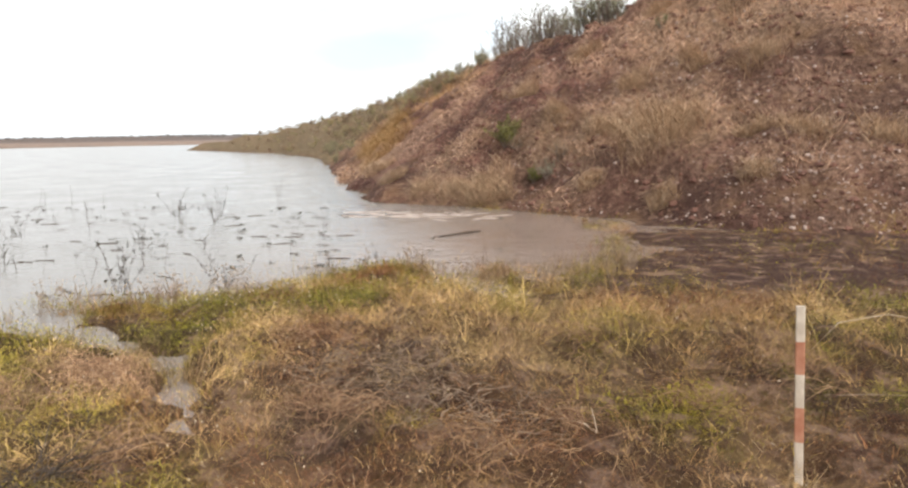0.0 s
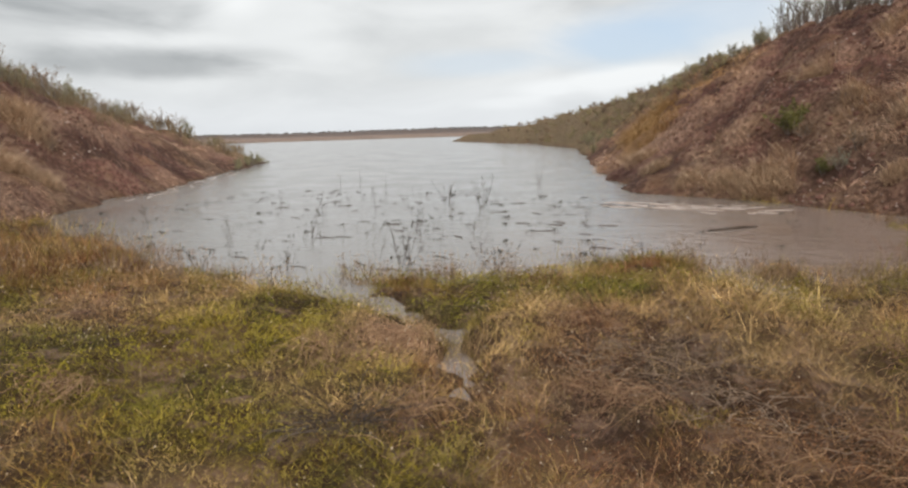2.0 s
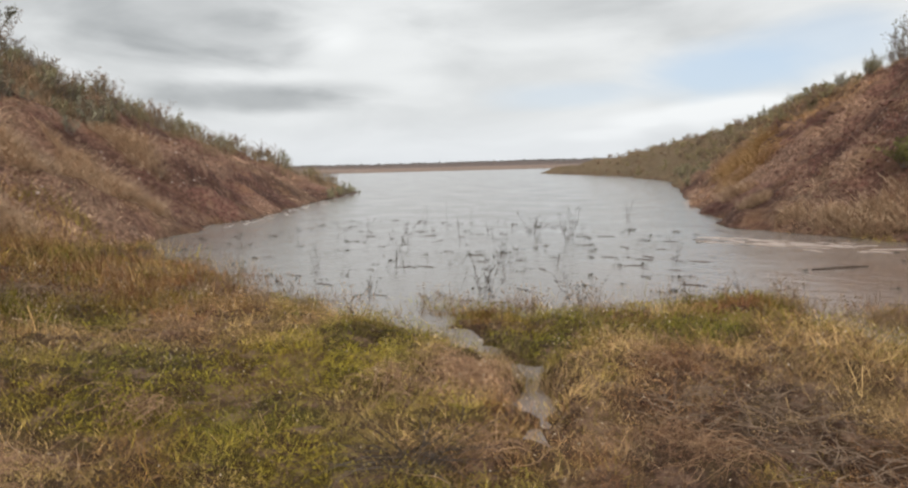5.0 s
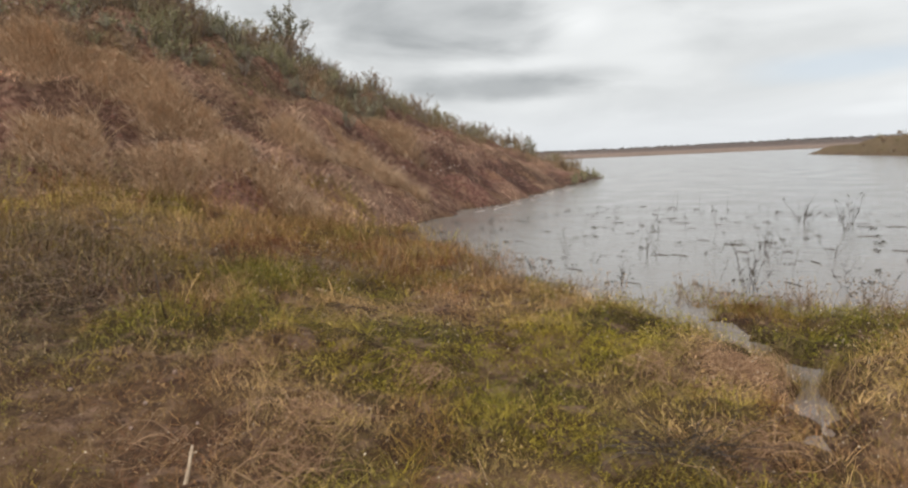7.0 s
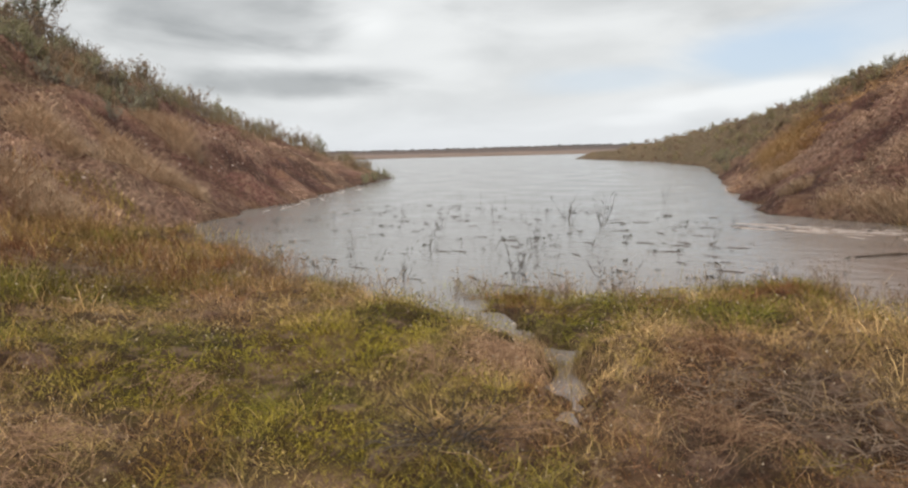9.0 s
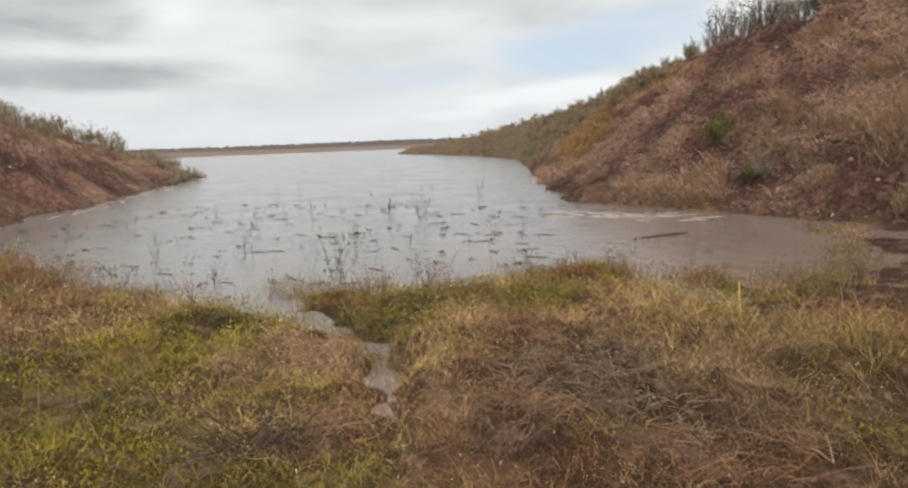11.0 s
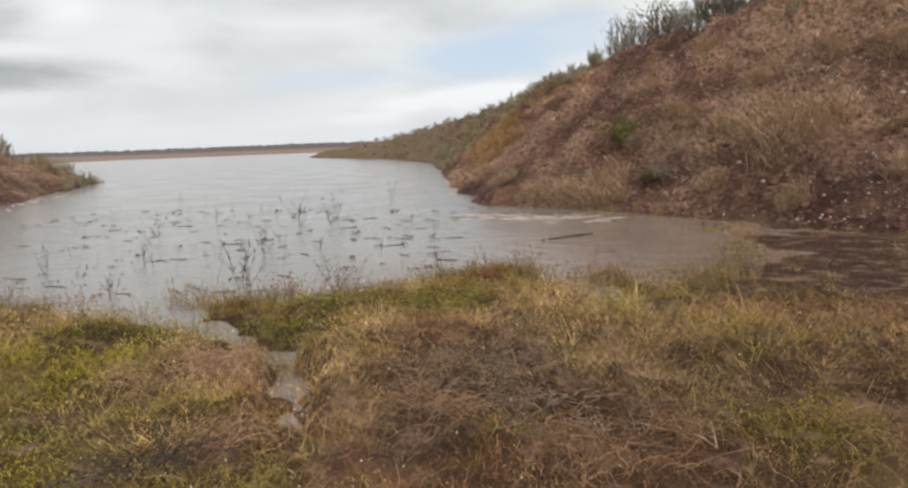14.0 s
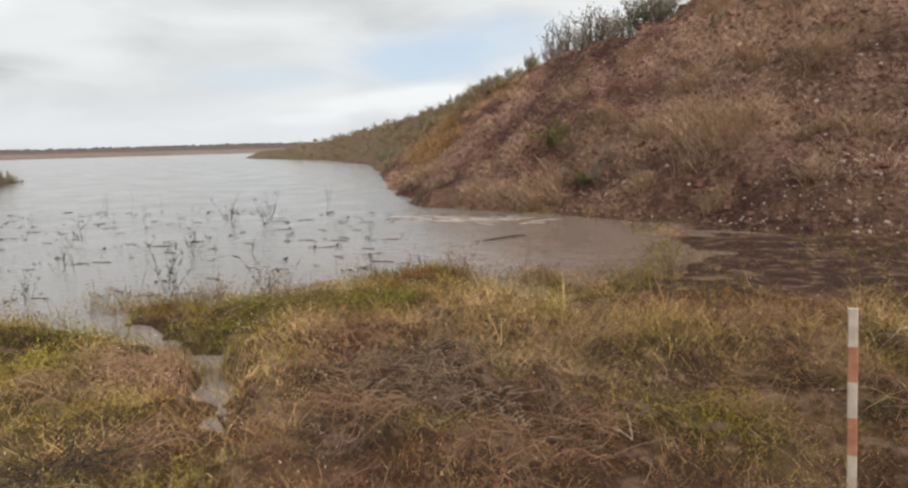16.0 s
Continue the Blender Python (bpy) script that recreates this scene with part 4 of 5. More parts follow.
def hay():
    """Long fallen stalks that curl round one another, swirl by swirl."""
    rng = np.random.RandomState(17)
    for px, py, reach, count in HAY_AT:
        count = int(count * 0.65)
        pale = min(1.0, math.exp(-((px + 3.1) ** 2 + (py - 2.2) ** 2) / 4) + 1.3 * math.exp(-((px + 2.65) ** 2 + (py - 3.85) ** 2) / 0.3))
        a = rng.rand(count) * 6.28
        d = np.abs(rng.randn(count)) * reach * 0.6
        x, y = px + np.cos(a) * d, py + np.sin(a) * d
        way = a + 1.57 + rng.randn(count) * 0.9
        turn = rng.randn(count) * 0.35 + 0.25
        step = 0.02 + 0.035 * rng.rand(count)
        wide = 0.0009 + 0.0011 * rng.rand(count)
        lift, rows = 0.04 + 0.10 * rng.rand(count), []
        for i in range(8):
            z = land(x, y)[0] + 0.02 + lift * math.sin(math.pi * (i + 0.6) / 8.2)
            side = np.stack([-np.sin(way), np.cos(way), np.zeros(count)], -1) * wide[:, None] * (1 - 0.08 * i)
            p = np.stack([x, y, z], -1)
            rows += [p - side, p + side, p + np.array([0, 0, 1.4]) * wide[:, None]]
            x, y, way = x + np.cos(way) * step, y + np.sin(way) * step, way + turn + rng.randn(count) * 0.25
        v = np.stack(rows, 1).reshape(-1, 3)
        k = np.arange(count)[:, None] * 24
        f = [k + np.array([[3 * i + j, 3 * i + (j + 1) % 3, 3 * i + 3 + (j + 1) % 3, 3 * i + 3 + j]]) for i in range(7) for j in range(3)]
        c = blend((0.20, 0.105, 0.068), np.array((0.52, 0.33, 0.20)) + pale * np.array((0.24, 0.17, 0.11)), rng.rand(count) ** 1.5)
        tagged(solid("fallen_hay", v, f, BLADE, colours=np.repeat(c, 24, 0)), "swirl of long pale dry stalks fallen on the grass", "hay", kind="stuff")


near_grass()
fringe()
tangle()
seed_heads()
hay()
weeds()
hill_grass()
tussocks()
ridge_weeds()


# ---- shrubs ----
def branch(wood, leaves, at, way, length, thick, depth, rng, leaf, dense):
    """A limb that bends, forks and carries leaves on its last twigs."""
    points, p, d = [Vector(at)], Vector(at), Vector(way).normalized()
    for i in range(3):
        d = (d + Vector((rng.uniform(-0.3, 0.3), rng.uniform(-0.3, 0.3), rng.uniform(-0.12, 0.25)))).normalized()
        p = p + d * length / 3
        points.append(p.copy())
    wood.tube(points, [thick, thick * 0.85, thick * 0.65, thick * 0.4], 4 if depth > 0 else 3)
    if depth <= 1:
        for q in points[1:]:
            for _ in range(dense):
                leaves.leaf(q + Vector((rng.uniform(-1, 1), rng.uniform(-1, 1), rng.uniform(-1, 1))) * length * 0.18, (rng.uniform(-1, 1), rng.uniform(-1, 1), rng.uniform(-0.4, 1)), leaf * rng.uniform(0.6, 1.3), rng)
    if depth > 0:
        for k in range(3 if depth > 1 else 2):
            j = rng.choice((1, 2, 3))
            e = (d + Vector((rng.uniform(-1, 1), rng.uniform(-1, 1), rng.uniform(-0.2, 0.7))) * 0.8).normalized()
            branch(wood, leaves, points[j], e, length * rng.uniform(0.55, 0.8), thick * 0.5, depth - 1, rng, leaf, dense)


def shrub(seed, stems, depth, dense, leaf, mat, label, name="shrub", spread=0.8, category="shrub"):
    """About one metre high, on an Empty at its base."""
    rng = random.Random(seed)
    base = tagged(new(name), label, category)
    wood, leaves = Shape(), Shape()
    for k in range(stems):
        a = 2 * math.pi * (k + rng.random()) / stems
        way = (math.cos(a) * spread * rng.uniform(0.2, 1), math.sin(a) * spread * rng.uniform(0.2, 1), 1)
        branch(wood, leaves, (math.cos(a) * 0.04, math.sin(a) * 0.04, -0.05), way, rng.uniform(0.38, 0.55), 0.017, depth, rng, leaf, dense)
    part("trunk", wood, BARK, base)
    part("crown", leaves, mat, base)
    return base


def put_at(template, used, x, y, size, turn, group="", sink=0.03, z=None):
    """Sets the template itself the first time, and copies of it after that."""
    m = pose(x, y, (height(x, y) if z is None else z) - sink, 0, 0, turn) @ Matrix.Scale(size, 4)
    if template.name in used:
        ob = copy_thing(template, m)
        ob.matrix_basis = m
    else:
        used.add(template.name)
        template.matrix_basis = m
        ob = template
    return tagged(ob, group=group) if group else ob


USED = set()
green_shrubs = [shrub(s, 6, 2, 5, 0.045, LEAF, "dull green leafy shrub growing on the bank") for s in (1, 2, 3)]
dry_shrubs = [shrub(s, 7, 2, 4, 0.04, DRY_LEAF, "half-dry brown shrub with sparse leaves on the bank") for s in (4, 5, 6)]
olive_shrub = shrub(12, 8, 2, 8, 0.05, BUSH_LEAF, "dark olive-green bush standing on the red bank", spread=0.5)
bare_shrubs = [shrub(s, 9, 2, 1, 0.035, DARK_LEAF, "bare grey shrub with thin upright branches on the ridge", spread=0.6) for s in (7, 8)]
dark_shrubs = [shrub(s, 6, 2, 4, 0.045, DARK_LEAF, "dark olive shrub on the ridge of the bank") for s in (9, 10)]


def ridge_shrubs():
    rng = random.Random(21)
    # along the skyline of the bank that runs out into a point
    for k in range(95):
        az = -44.3 - 44 * (k / 95) ** 0.9 + rng.uniform(-0.3, 0.3)
        d = crest(az, (14, 60)) + rng.uniform(-1.5, 1.5)
        kind = rng.choice(green_shrubs + dry_shrubs + dark_shrubs + dry_shrubs)
        size = rng.uniform(0.5, 1.1) * (1.35 if az > -66 else 1.4)
        put_at(kind, USED, d * math.sin(radians(az)), d * math.cos(radians(az)), size, rng.uniform(0, 360), "shrubs along the ridge")
    # scrub on the top behind
    for k in range(64):
        az, d = rng.uniform(-98, -64), rng.uniform(0.5, 1.0)
        c = crest(az, (14, 60))
        d = c - 5 * d * d + 1.5
        put_at(rng.choice(green_shrubs + dark_shrubs + bare_shrubs), USED, d * math.sin(radians(az)), d * math.cos(radians(az)), rng.uniform(0.6, 1.2), rng.uniform(0, 360), "shrubs along the ridge")
    for k in range(34):
        az = -10.5 + 8.0 * k / 34 + rng.uniform(-0.2, 0.2)
        d = crest(az, (14, 125)) + rng.uniform(0, 1.5)
        put_at(rng.choice(dark_shrubs + green_shrubs), USED, d * math.sin(radians(az)), d * math.cos(radians(az)), rng.uniform(0.5, 0.95), rng.uniform(0, 360), "shrubs along the ridge")
    # bare bushes high on the bank
    for k in range(24):
        az = -1.6 + 10.0 * (k / 24) + rng.uniform(-0.2, 0.2)
        d = crest(az, (14, 60)) + rng.uniform(-0.2, 1.6)
        put_at(bare_shrubs[k % 2] if k < 14 or k % 2 else dark_shrubs[0], USED, d * math.sin(radians(az)), d * math.cos(radians(az)), rng.uniform(1.0, 2.0), rng.uniform(0, 360), "bare bushes on the ridge")
    d = crest(-2.9, (14, 60))
    put_at(dark_shrubs[1], USED, d * math.sin(radians(-2.9)), d * math.cos(radians(-2.9)), 0.9, 40)
    # the bush at the water's point, and the low green ones beside it
    for x, y, s in ((-31.0, 33.0, 1.0), (-31.8, 34.4, 0.6), (-30.2, 31.8, 1.0), (-29.0, 30.2, 1.0), (-32.2, 35.3, 0.35), (-28.2, 28.6, 0.8), (-27.2, 27.4, 0.7)):
        put_at(rng.choice(green_shrubs + dark_shrubs), USED, x, y, s, rng.uniform(0, 360), "green shrubs at the point", z=max(height(x, y), 0.0))
    # single bushes on the slopes
    for x, y, s, kind in ((-0.3, 17.6, 0.95, olive_shrub), (0.0, 17.4, 0.6, dry_shrubs[0]), (0.4, 16.3, 0.5, olive_shrub), (1.0, 16.3, 0.7, dry_shrubs[1]), (0.7, 16.0, 0.5, dark_shrubs[0]), (3.9, 19.3, 0.5, green_shrubs[1]),
                          (-9.5, 38, 0.9, green_shrubs[2]), (-11.0, 40, 0.8, green_shrubs[0]), (-12.5, 46, 1.2, green_shrubs[1]), (-14, 50, 1.2, green_shrubs[2]),
                          (-20, 12.6, 0.5, dry_shrubs[2]), (-20.6, 10.2, 0.7, dark_shrubs[1]), (-21, 9.3, 0.6, dark_shrubs[0]), (-20.5, 8.0, 0.6, dry_shrubs[0]), (-21.2, 7.2, 0.6, dark_shrubs[1]), (-22.5, 11, 0.9, green_shrubs[0])):
        put_at(kind, USED, x, y, s, rng.uniform(0, 360))


ridge_shrubs()


def far_bank_scrub():
    """Low scrub that covers the slope of the far bank, too thick to count."""
    rng = random.Random(23)
    wood, foliage = Shape(), {0: Shape(), 1: Shape()}
    done = 0
    while done < 260:
        az = -23.5 + 18.0 * rng.random() ** 0.8
        d = crest(az, (14, 125)) * rng.uniform(0.58, 1.04)
        x, y = d * math.sin(radians(az)), d * math.cos(radians(az))
        z = height(x, y)
        if z < 0.2 or d < 33:
            continue
        done += 1
        size = rng.uniform(0.4, 1.0)
        leaves = foliage[0 if rng.random() < 0.5 else 1]
        for k in range(4):
            a = 1.57 * k + rng.random()
            branch(wood, leaves, (x, y, z - 0.05), (math.cos(a) * 0.8, math.sin(a) * 0.8, 0.9), 0.5 * size, 0.02, 1, rng, 0.075 * size, 9)
    for shape, mat in ((wood, BARK), (foliage[0], FAR_LEAF), (foliage[1], DRY_LEAF)):
        tagged(part("bank_scrub", shape, mat), "low olive and brown scrub covering the far bank", "scrub", kind="stuff")


far_bank_scrub()


def brown_bank_scrub():
    """Fine grey-green scrub over the top of the brown bank, too thick to count."""
    rng = random.Random(24)
    wood, foliage = Shape(), [Shape(), Shape(), Shape()]
    done = 0
    while done < 250:
        az = rng.uniform(-104, -58)
        d = crest(az, (14, 60)) - float(np.interp(az, SCRUB_AZ, SCRUB_DEEP)) * rng.random() + 0.8
        x, y = d * math.sin(radians(az)), d * math.cos(radians(az))
        done += 1
        size = rng.uniform(0.45, 1.0)
        leaves = rng.choice(foliage)
        for k in range(5):
            a = 1.26 * k + rng.random()
            branch(wood, leaves, (x, y, height(x, y) - 0.05), (math.cos(a) * 0.7, math.sin(a) * 0.7, 1.0), 0.5 * size, 0.012, 1, rng, 0.042, 6)
    for shape, mat in ((wood, BARK), (foliage[0], LEAF), (foliage[1], DARK_LEAF), (foliage[2], DRY_LEAF)):
        tagged(part("ridge_scrub", shape, mat), "fine grey-green scrub on the top of the brown bank", "scrub", kind="stuff")


# how far the scrub reaches down the slope, by direction
SCRUB_AZ, SCRUB_DEEP = (-104, -86, -76, -66, -56), (7.5, 6.5, 4.8, 3.5, 1.2)
brown_bank_scrub()


def small_tree(x, y, size):
    """The one tree that stands above the scrub."""
    rng = random.Random(33)
    base = tagged(new("small_tree"), "small grey-green tree with open crown above the scrub", "tree")
    wood, leaves = Shape(), Shape()
    wood.tube([(0, 0, -0.1), (0.03, 0.02, 0.3), (0.0, 0.06, 0.6)], [0.06, 0.05, 0.035], 7)
    for k in range(7):
        a = 2 * math.pi * k / 7 + rng.random()
        branch(wood, leaves, (0, 0.03, 0.25 + 0.05 * k), (math.cos(a) * 0.8, math.sin(a) * 0.8, 1), 0.55, 0.025, 2, rng, 0.055, 9)
    part("trunk", wood, BARK, base)
    part("crown", leaves, DARK_LEAF, base)
    base.matrix_basis = pose(x, y, height(x, y) - 0.05) @ Matrix.Scale(size, 4)


d = crest(-68.2, (14, 60))
small_tree(d * math.sin(radians(-68.2)), d * math.cos(radians(-68.2)), 1.3)


# ---- plants that stand in the water ----
def water_weed(seed, stems, label, leaves=6, spread=0.5):
    rng = random.Random(seed)
    base = tagged(new("water_weed"), label, "plant")
    wood, foliage = Shape(), Shape()
    for k in range(stems):
        a, tilt = rng.uniform(0, 6.28), rng.uniform(0.05, spread)
        p, d, points = Vector((rng.uniform(-0.05, 0.05), rng.uniform(-0.05, 0.05), -0.12)), Vector((math.cos(a) * tilt, math.sin(a) * tilt, 1)), []
        long = rng.uniform(0.6, 1.1)
        for i in range(5):
            points.append(p.copy())
            d = (d + Vector((rng.uniform(-0.2, 0.2), rng.uniform(-0.2, 0.2), 0))).normalized()
            p = p + d * long / 4
        wood.tube(points, [0.007, 0.006, 0.005, 0.004, 0.003], 4)
        for j in range(rng.randint(2, 4)):
            q = points[rng.randint(2, 4)]
            e = (d + Vector((rng.uniform(-1, 1), rng.uniform(-1, 1), 0.3))).normalized()
            tip = q + e * rng.uniform(0.12, 0.28)
            wood.tube([q, tip], [0.0035, 0.002], 3)
            for _ in range(leaves):
                foliage.leaf(q + (tip - q) * rng.random(), (rng.uniform(-1, 1), rng.uniform(-1, 1), rng.uniform(-0.6, 1)), rng.uniform(0.02, 0.045), rng)
    part("stem", wood, DARK_WOOD, base)
    part("leaves", foliage, WET_LEAF, base)
    return base


WEEDS = [water_weed(s, n, "dark dead weed standing in the shallow water", l, sp) for s, n, l, sp in ((41, 3, 5, 0.4), (42, 5, 5, 0.5), (43, 1, 3, 0.25), (44, 2, 6, 0.7), (45, 7, 4, 0.6))]
STANDING = [(-4.45, 7.1, 1, 0.75), (-7.72, 14.5, 4, 1.0), (-7.4, 14.2, 3, 0.9), (-6.68, 14.4, 1, 1.0), (-8.43, 12.4, 2, 1.0), (-11.5, 17.6, 2, 0.9), (-3.32, 11.0, 0, 0.7), (-13.5, 17.8, 2, 0.9),
            (-13.1, 14.7, 3, 0.7), (-7.36, 20.1, 1, 0.8), (-8.86, 10.8, 3, 0.8), (-3.96, 8.2, 0, 0.5), (-3.31, 7.2, 4, 0.45), (-4.6, 8.2, 2, 0.7), (-5.1, 7.4, 2, 0.6), (-3.5, 8.2, 3, 0.5),
            (-12.1, 9.4, 3, 0.9), (-7.06, 6.1, 3, 0.8), (-5.9, 6.5, 4, 0.5), (-4.42, 6.9, 1, 0.9), (-13.1, 18.6, 2, 1.0), (-12.4, 16.5, 2, 1.0), (-6.3, 13.4, 1, 0.9), (-9.1, 11.4, 0, 0.8),
            (-2.5, 8.6, 0, 0.4), (-1.9, 8.9, 4, 0.4), (-5.6, 9.4, 1, 0.6), (-6.2, 10.3, 0, 0.7), (-4.9, 9.9, 4, 0.5), (-7.2, 8.6, 0, 0.6), (-7.9, 7.5, 1, 0.5), (-0.5, 9.0, 2, 0.4)]
rng = random.Random(50)
for x, y, k, s in STANDING:
    put_at(WEEDS[k], USED, x, y, s * 0.68, rng.uniform(0, 360), "weeds standing in the water", 0.0, 0.0)
for k in range(90):
    x, y = rng.uniform(-13, 0.2), 5.8 + 11.0 * rng.random() ** 1.3
    if height(x, y) < 0.0:
        put_at(WEEDS[rng.choice((0, 2, 2, 3, 3))], USED, x, y, rng.uniform(0.15, 0.42), rng.uniform(0, 360), "weeds standing in the water", 0.0, 0.0)


def shore_weed(seed, stems):
    """A thin withered weed of the water's edge, with seed heads."""
    rng = random.Random(seed)
    base = tagged(new("shore_weed"), "thin withered brown weed standing in the wet grass", "plant", "withered weeds on the shore")
    heads = Shape()
    for k in range(stems):
        a, tilt = rng.uniform(0, 6.28), rng.uniform(0.05, 0.7)
        d, p, pts = Vector((math.cos(a) * tilt, math.sin(a) * tilt, 1)).normalized(), Vector((rng.uniform(-0.08, 0.08), rng.uniform(-0.08, 0.08), -0.03)), []
        for i in range(4):
            pts.append(p.copy())
            d = (d + Vector((rng.uniform(-0.25, 0.25), rng.uniform(-0.25, 0.25), -0.05))).normalized()
            p = p + d * rng.uniform(0.2, 0.36)
        wood = Shape()
        wood.tube(pts, [0.006, 0.005, 0.004, 0.002], 3)
        part("stem", wood, TWIG, base)
        for _ in range(9):
            q = pts[rng.choice((1, 2, 3))]
            heads.leaf(q + Vector((rng.uniform(-1, 1), rng.uniform(-1, 1), rng.uniform(-1, 1))) * 0.06, (rng.uniform(-1, 1), rng.uniform(-1, 1), rng.uniform(-0.3, 1)), rng.uniform(0.025, 0.06), rng)
    part("leaves", heads, DRY_LEAF, base)
    return base


SHORE_WEEDS = [shore_weed(s, n) for s, n in ((51, 6), (52, 9), (53, 4))]
rng = random.Random(54)
for k in range(150):
    x = rng.uniform(-12.5, 1.6)
    y = float(np.interp(x, [p[0] for p in NEAR_SHORE[:17]], [p[1] for p in NEAR_SHORE[:17]])) + rng.gauss(-0.15, 0.55)
    put_at(rng.choice(SHORE_WEEDS), USED, x, y, rng.uniform(0.18, 0.45), rng.uniform(0, 360), "", 0.0)


# ---- what floats ----
def floating_stick(seed):
    rng = random.Random(seed)
    s = Shape()
    p, pts = Vector((-0.5, 0, 0.0)), []
    for i in range(6):
        pts.append(p.copy())
        p = p + Vector((0.2, rng.uniform(-0.06, 0.06), rng.uniform(-0.008, 0.01)))
    s.tube(pts, [0.012, 0.02, 0.022, 0.02, 0.016, 0.008], 6)
    s.tube([pts[3], pts[3] + Vector((0.12, 0.1, 0.05))], [0.012, 0.005], 4)
    return tagged(part("floating_stick", s, DARK_WOOD, soft=True), "dark wet stick floating on the muddy water", "stick")


def floating_litter(seed):
    rng = random.Random(seed)
    s = Shape()
    for k in range(14):
        a, r = rng.uniform(0, 6.28), rng.uniform(0, 0.12)
        s.leaf((math.cos(a) * r * 1.8, math.sin(a) * r, rng.uniform(0.0, 0.03)), (rng.uniform(-1, 1), rng.uniform(-1, 1), rng.uniform(-0.1, 0.35)), rng.uniform(0.04, 0.09), rng)
    return tagged(part("floating_litter", s, WET_LEAF), "small raft of dark leaves floating on the water", "plant litter")


STICKS, LITTER = [floating_stick(s) for s in (61, 62, 63)], [floating_litter(s) for s in (64, 65, 66)]
rng = random.Random(70)
for k in range(360):
    x, y = rng.uniform(-15, 1.2), 6.4 + 10.5 * rng.random() ** 1.2
    if height(x, y) > -0.02 or (x > -2.5 and rng.random() < 0.6):
        continue
    if rng.random() < 0.36:
        put_at(rng.choice(STICKS), USED, x, y, rng.uniform(0.12, 0.38), rng.gauss(0, 25), "sticks floating on the water", 0.0, 0.004)
    else:
        put_at(rng.choice(LITTER), USED, x, y, rng.uniform(0.2, 0.6), rng.uniform(0, 360), "leaf rafts on the water", 0.0, 0.002)

log = Shape()
log.tube([(-1.34, 11.15, 0.005), (-1.1, 11.38, 0.014), (-0.9, 11.60, 0.014), (-0.66, 11.86, 0.005)], [0.014, 0.022, 0.022, 0.012], 8)
log.tube([(-0.9, 11.60, 0.014), (-0.82, 11.60, 0.05)], [0.009, 0.005], 5)
tagged(part("floating_log", log, DARK_WOOD, soft=True), "thin dark log floating on the muddy water", "log")


# flat pale shapes that paint the glint of the sky on the water
def foam(x, y, long, wide, turn, seed):
    rng = random.Random(seed)
    s, n = Shape(), 26
    a = [2 * math.pi * k / n for k in range(n)]
    ring = [((math.cos(t) * long / 2) * rng.uniform(0.8, 1.05), math.sin(t) * wide / 2 * rng.uniform(0.45, 1.2)) for t in a]
    for z, f in ((0.001, 1.0), (0.009, 0.8)):
        s.v += [Vector((p * f, q * f, z)) for p, q in ring]
    s.f += [(k, (k + 1) % n, n + (k + 1) % n, n + k) for k in range(n)] + [tuple(range(n, 2 * n))]
    ob = part("glint_streak", s, GLINT)
    ob.matrix_basis = pose(x, y, 0.0, 0, 0, turn)
    tagged(ob, "thin pale streak of painted sky glint on the brown water", "foam", "foam streaks by the banks")


rng = random.Random(79)
for k in range(44):
    f = rng.random()
    x, y = -3.7 + 3.4 * f + rng.gauss(0, 0.3), 14.75 - 0.75 * f + rng.gauss(0, 0.35)
    if height(x, y) < -0.01:
        foam(x, y, rng.uniform(0.15, 0.9), rng.uniform(0.04, 0.13), rng.gauss(-6, 12), 80 + k)


for k in range(26):
    f = k / 26 + rng.uniform(0, 0.03)
    x, y = -17.6 - 9.0 * f + 0.55 * (0.4 + rng.random()), 13.0 + 13.5 * f + rng.uniform(-0.4, 0.4)
    if height(x, y) < -0.01:
        foam(x, y, rng.uniform(0.3, 1.1), rng.uniform(0.04, 0.10), 122 + rng.gauss(0, 12), 140 + k)


# ---- the marker stake ----
def stake():
    base = tagged(new("marker_stake"), "wooden marker stake painted in red and white bands", "stake")
    wide, deep, z = 0.0208, 0.010, -0.14
    for k, (h, mat, name) in enumerate(((0.321, WHITE_PAINT, "white_band"), (0.182, RED_PAINT, "red_band"), (0.174, WHITE_PAINT, "white_band"), (0.168, RED_PAINT, "red_band"), (0.18, WHITE_PAINT, "white_band"))):
        s = Shape()
        grow = 0.0006 * (k % 2)
        s.box((-wide - grow, -deep - grow, z), (wide + grow, deep + grow, z + h), 0.004)
        part(name, s, mat, base, "faded red paint" if mat is RED_PAINT else "chalky white paint")
        z += h
    base.matrix_basis = pose(1.342, 3.05, 0.052, 0, -2.6, -20) @ Matrix.Scale(0.933, 4)


stake()


